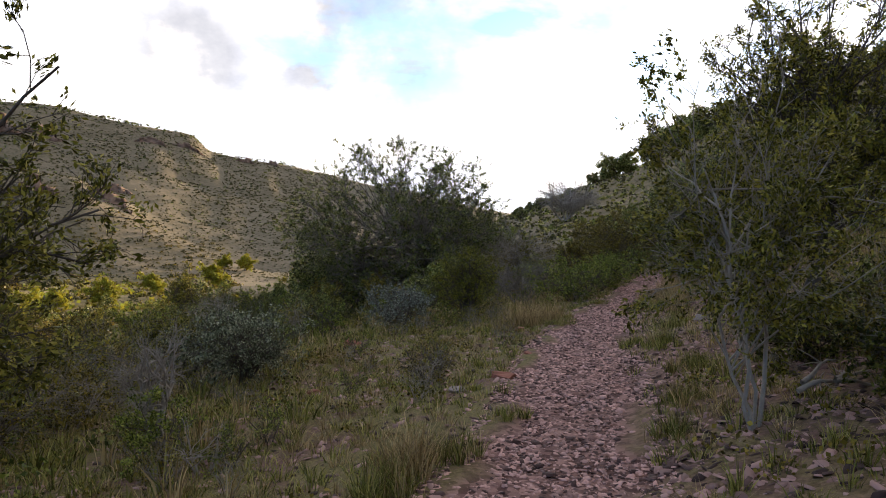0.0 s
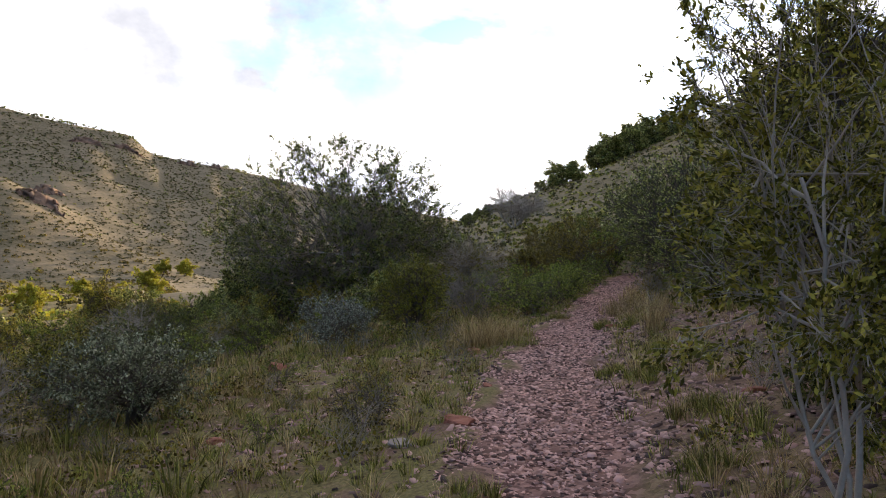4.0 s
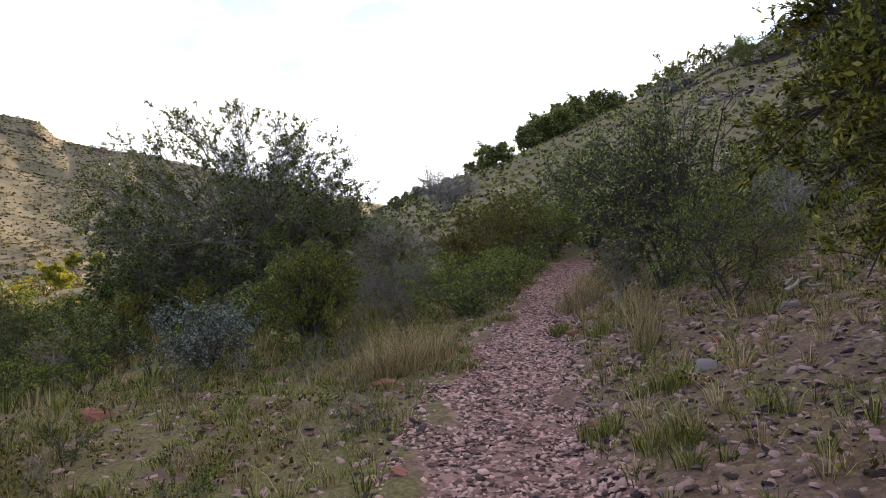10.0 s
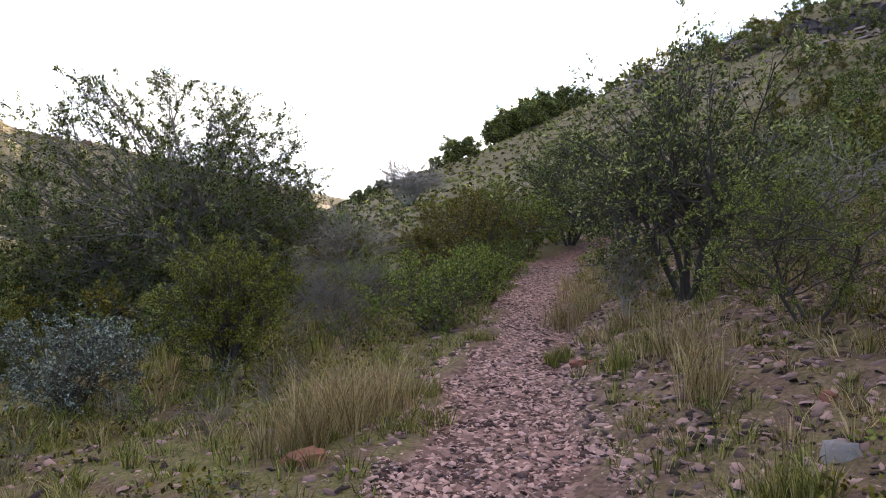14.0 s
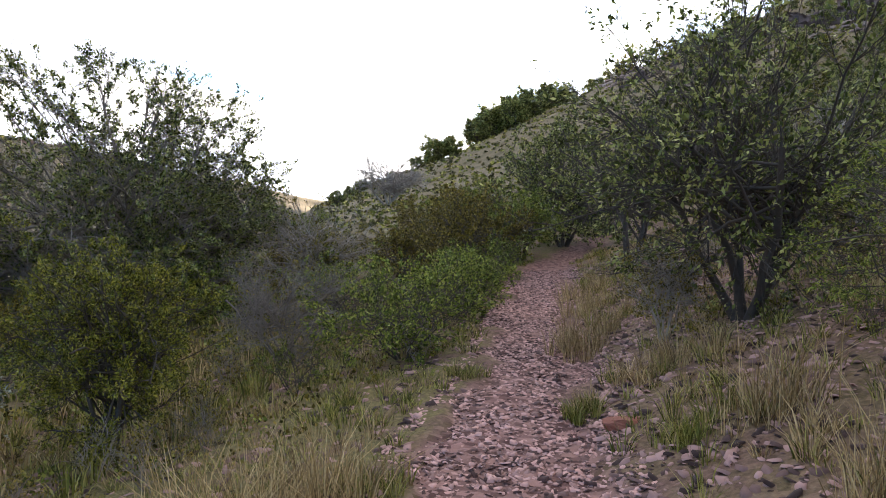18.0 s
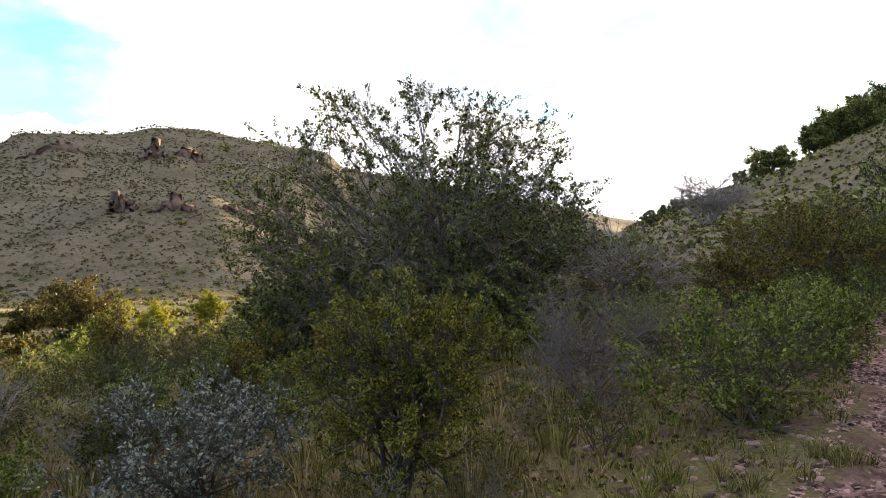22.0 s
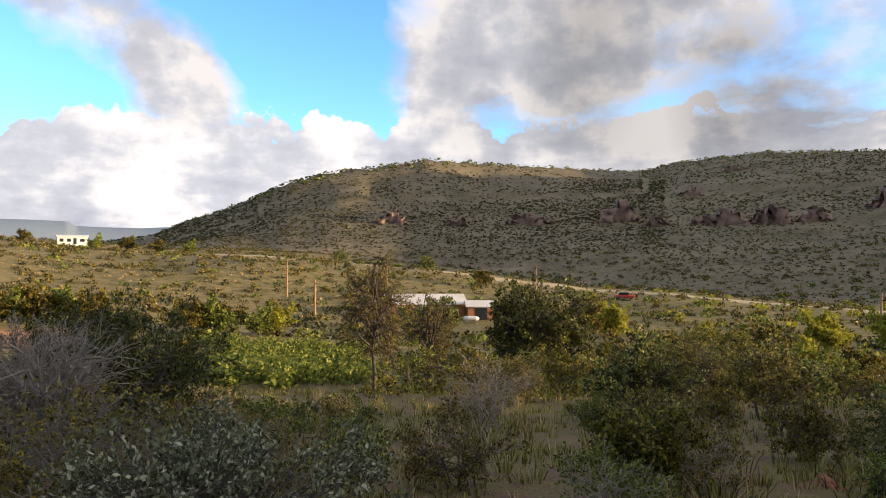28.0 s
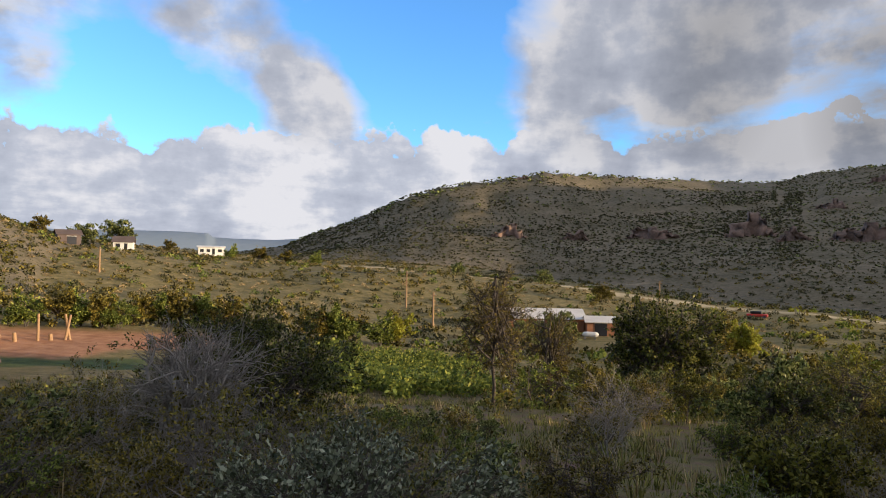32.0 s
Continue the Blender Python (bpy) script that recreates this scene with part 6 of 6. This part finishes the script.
def tank(az, el):
    x, y, r = meet(az, el)
    bm = bmesh.new()
    bmesh.ops.create_uvsphere(bm, u_segments=14, v_segments=9, radius=0.42)
    for v in bm.verts:
        v.co = Vector((v.co.x * 2.1 + (0.5 if v.co.x > 0 else -0.5), v.co.y, v.co.z + 0.75))
    ob = empty("gas_tank", x, y, None, az)
    part("tank", bm, M_WHITE, ob)
    for u in (-0.8, 0.8):
        part("foot", block(0.25, 0.8, 0.45, u, 0, 0), M_CONCRETE, ob)
    tagged(ob, "white rounded gas tank beside the house", "tank")


tank(75.3, -5.75)


def car(az, el):
    x, y, r = meet(az, el)
    ob = empty("car", x, y, None, az)
    part("body", block(4.3, 1.75, 0.65, 0, 0, 0.35, 0.18), M_REDCAR, ob)
    part("cabin", block(2.3, 1.55, 0.6, -0.2, 0, 0.98, 0.2), M_DARK, ob)
    for u in (-1.35, 1.35):
        for w in (-0.8, 0.8):
            bm = bmesh.new()
            bmesh.ops.create_cone(bm, cap_ends=True, segments=14, radius1=0.34, radius2=0.34, depth=0.2, matrix=pose(u, w, 0.34, 90, 0, 0))
            part("wheel", bm, M_STEEL, ob)
    tagged(ob, "small red car parked by the dirt road", "car")


car(63.0, -3.6)


def pole(az, el_top, el_foot, turn):
    """A wooden pole with a crossarm; returns the crossarm's two ends."""
    x, y, r = meet(az, el_foot)
    h = max(5.0, r * (math.tan(radians(el_top)) - math.tan(radians(el_foot))))
    ob = empty("utility_pole", x, y, None, turn)
    bm = bmesh.new()
    bmesh.ops.create_cone(bm, cap_ends=True, segments=10, radius1=0.2, radius2=0.14, depth=h + 0.5, matrix=pose(0, 0, h / 2 - 0.25))
    part("post", bm, M_POST, ob)
    part("crossarm", block(2.2, 0.14, 0.16, 0, 0.12, h - 0.6, 0.01), M_POST, ob)
    for u in (-0.9, 0.9):
        bm = bmesh.new()
        bmesh.ops.create_cone(bm, cap_ends=True, segments=8, radius1=0.07, radius2=0.05, depth=0.22, matrix=pose(u, 0.12, h - 0.33))
        part("insulator", bm, M_STEEL, ob)
    tagged(ob, "weathered wooden utility pole with a crossarm", "utility pole", "utility poles of the valley")
    return [Vector((x, y, ground(x, y) + h - 0.25)) + pose(0, 0, 0, 0, 0, turn) @ Vector((u, 0.12, 0)) for u in (-0.9, 0.9)]


POLES = [pole(*p) for p in ((113.4, 0.8, -1.1, 20), (90.2, -0.6, -3.6, 10), (70.0, -1.0, -3.25, 0), (45.5, -3.0, -4.7, -20), (20.0, -2.6, -3.8, -40))]
pole(88.0, -2.3, -5.3, 10)
pole(82.2, -2.0, -3.3, 10)


def strung(a, b):
    """A slack wire between two points."""
    pts = np.array([[a[i] + (b[i] - a[i]) * t - (1.6 * 4 * t * (1 - t) if i == 2 else 0) for i in range(3)] for t in np.linspace(0, 1, 17)])
    v, f = tubes(pts[None], np.array([0.014]), np.array([0.014]), 4)
    tagged(put("power_line", mesh_from("power_line", v, f), M_WIRE), "slack power line between wooden poles", "wire", "power lines")


for p, q in zip(POLES[:-1], POLES[1:]):
    for u in range(2):
        strung(p[u], q[u])

# ---- the clearing ----
def bleacher(az, el):
    x, y, r = meet(az, el)
    ob = empty("bench_stand", x, y, None, az + 8)
    for k in range(4):
        part("plank", block(4.6, 0.26, 0.06, 0, 0.42 * k, 0.35 + 0.22 * k), M_STEEL, ob)
    for u in (-2.0, -0.7, 0.7, 2.0):
        part("leg", block(0.08, 0.08, 0.42, u, 0.05, 0, 0.01), M_STEEL, ob)
        part("leg", block(0.08, 0.08, 1.05, u, 1.3, 0, 0.01), M_STEEL, ob)
        part("brace", block(0.06, 1.4, 0.07, u, 0.65, 0.3, 0.01), M_STEEL, ob)
    part("rail", block(4.6, 0.06, 0.06, 0, 1.45, 1.25, 0.01), M_STEEL, ob)
    tagged(ob, "dark steel stand of stepped benches in the clearing", "bench")
    slab = put("concrete_block", mesh_block(1.1, 0.6, 0.45), M_CONCRETE)
    slab.matrix_world = pose(x + 2.6, y + 1.6, ground(x + 2.6, y + 1.6), 0, 0, az)
    tagged(slab, "pale concrete block beside the benches", "block")


def mesh_block(w, d, h):
    me = bpy.data.meshes.new("block")
    bm = block(w, d, h)
    bm.to_mesh(me)
    bm.free()
    return me


bleacher(125.2, -7.2)


def stake(az, el, h, r_, tilt, label):
    x, y, r = meet(az, el)
    bm = bmesh.new()
    bmesh.ops.create_cone(bm, cap_ends=True, segments=9, radius1=r_, radius2=r_ * 0.8, depth=h + 0.3, matrix=pose(0, 0, h / 2 - 0.15))
    bmesh.ops.bevel(bm, geom=[e for e in bm.edges if e.calc_length() < r_ * 1.5], offset=r_ * 0.15, segments=1, affect="EDGES")
    me = bpy.data.meshes.new("post")
    bm.to_mesh(me)
    bm.free()
    ob = put("wooden_post", me, M_POST)
    ob.matrix_world = pose(x, y, ground(x, y), tilt, tilt * 0.5, 0)
    tagged(ob, label, "post", "posts of the clearing")


for az, h, tilt in ((115.2, 2.4, 9), (115.5, 2.3, -9), (117.2, 2.4, 0), (118.6, 0.8, 3), (119.6, 0.7, -4), (120.7, 0.9, 0), (121.9, 0.7, 5), (123.0, 0.8, -3), (124.2, 0.7, 0), (116.4, 0.6, 4)):
    stake(az, -5.95, h, 0.13 if h > 1 else 0.2, tilt, "tall sunlit wooden post in the clearing" if h > 1 else "short sunlit wooden stump in the clearing")


def fire_ring(az, el):
    x, y, r = meet(az, el)
    ob = empty("fire_ring", x, y)
    rng = np.random.default_rng(5)
    for k in range(10):
        a = k * math.tau / 10
        part("stone", block(0.4 * rng.uniform(0.8, 1.2), 0.3, 0.28, math.cos(a) * 0.75, math.sin(a) * 0.75, 0, 0.06), M_DARKCLIFF, ob)
    part("ash", block(1.0, 1.0, 0.08, 0, 0, 0, 0.03), M_DARK, ob)
    tagged(ob, "dark stone fire ring on the grass", "fire ring")


fire_ring(120.3, -7.35)


# trees beyond the clearing and on the terrace
def valley_trees():
    rng = np.random.default_rng(88)
    kinds = [plant("valley_tree", 800 + k, 4.0, 2.5, -0.1, 2, 26, 5, 3, 6200, 0.24, 0.6, 0.09, 0.4, 0.5, M_BARK, m, 0.35, fill=0.4) for k, m in enumerate((M_BRUSH, M_GREEN, M_OAK, M_YELLOW))]
    used = set()
    spots = [(az, 83 + rng.uniform(-3, 5), 0.95, k % 2) for k, az in enumerate((104.5, 106, 107.6, 109.2, 110.6, 112, 113.2, 114.6, 116.2, 118, 120, 122.5, 125))]
    spots += [(az, r, s, k) for az, r, s, k in ((112.2, 246, 2.5, 2), (114.4, 240, 1.8, 2), (108.5, 240, 1.2, 0), (104, 236, 1.2, 1), (102, 236, 1.3, 0), (100, 232, 1.2, 0), (97.5, 228, 1.1, 1), (117.2, 215, 1.3, 0),
                                             (92.2, 79, 1.0, 1))]
    spots += [(az, r, s, k) for az, r, s, k in ((94.4, 80, 0.95, 0), (96, 78, 1.0, 1), (98, 77, 0.9, 0), (91, 82, 0.9, 3), (66.5, 88, 1.2, 0), (64, 92, 1.1, 3), (69, 84, 1.0, 0), (80.5, 100, 1.1, 2),
                                             (77.8, 102, 1.3, 2), (83, 98, 1.2, 0), (74.5, 170, 1.3, 0), (79, 208, 1.1, 2), (86, 210, 1.0, 2), (36, 84, 1.1, 3))]
    spots += [(az, r, s, k) for az, r, s, k in ((33, 98, 1.2, 3), (41.5, 96, 1.0, 0), (45, 90, 1.2, 3),
                                             (49, 78, 1.1, 3), (29, 110, 1.3, 3), (25, 130, 1.3, 3), (20, 150, 1.5, 3), (18.5, 235, 1.6, 3), (16.8, 240, 1.5, 3), (52.5, 70, 1.0, 0), (57, 68, 1.0, 3), (60.5, 62, 0.9, 0),
                                             (54, 48, 0.8, 3), (58, 45, 0.75, 0), (50, 44, 0.8, 3), (46.5, 52, 0.8, 0), (62, 40, 0.7, 0), (42, 46, 0.8, 0), (38, 52, 0.9, 1), (66, 36, 0.6, 2), (60, 28, 0.55, 0), (55.5, 27, 0.55, 2), (51, 30, 0.6, 0))]
    labels = ("olive-green tree on the valley floor", "leafy green tree at the edge of the clearing", "dark green oak by the far houses", "yellow-green sunlit tree on the valley floor")
    for az, r, size, k in spots:
        x, y = CX - math.sin(radians(az)) * r, CY + math.cos(radians(az)) * r
        m = pose(x, y, ground(x, y) - 0.05, 0, 0, rng.uniform(0, 360)) @ Matrix.Scale(size * rng.uniform(0.9, 1.1), 4)
        ob = kinds[k]
        if k in used:
            ob = copy_thing(ob, m)
        used.add(k)
        ob.matrix_basis = m
        tagged(ob, labels[k], "tree", "trees of the valley")


valley_trees()


# ---- dead wood on the bank ----
def dead_branch(x, y, turn, seed):
    rng = np.random.default_rng(seed)
    ob = empty("dead_branch", x, y, None, turn, 0.6)
    a = np.array([[-0.7, 0, 0.10], [-0.5, 0.1, 0.16], [-0.2, -0.1, 0.2], [0.1, 0.1, 0.16]])
    b = np.array([[0.75, 0.1, 0.22], [0.5, 0.4, 0.3], [0.5, -0.3, 0.12], [0.7, 0.35, 0.1]])
    p = bend(a, b, 7, rng, 0.1, 0.1)
    p[:, 1:-1] += rng.normal(0, 0.02, (4, 5, 3))
    for k in range(4):
        v, f = tubes(p[k:k + 1], np.array([0.035]), np.array([0.008]), 6)
        put("limb", mesh_from("limb", v, f, True), M_GREYWOOD, ob)
    for q in range(14):
        s = p[q % 4, 2 + q % 4]
        e = s + rng.normal(0, 1, 3) * [0.16, 0.16, 0.10] + [0, 0, 0.02]
        e[2] = max(e[2], 0.02)
        v, f = tubes(bend(s[None], e[None], 4, rng), np.array([0.010]), np.array([0.003]), 4)
        put("twig", mesh_from("twig", v, f), M_GREYWOOD, ob)
    tagged(ob, "bleached grey dead branch lying on the bank", "branch")


dead_branch(5.6, 11.6, 30, 900)
dead_branch(2.85, 5.0, 25, 901)

build_stones()
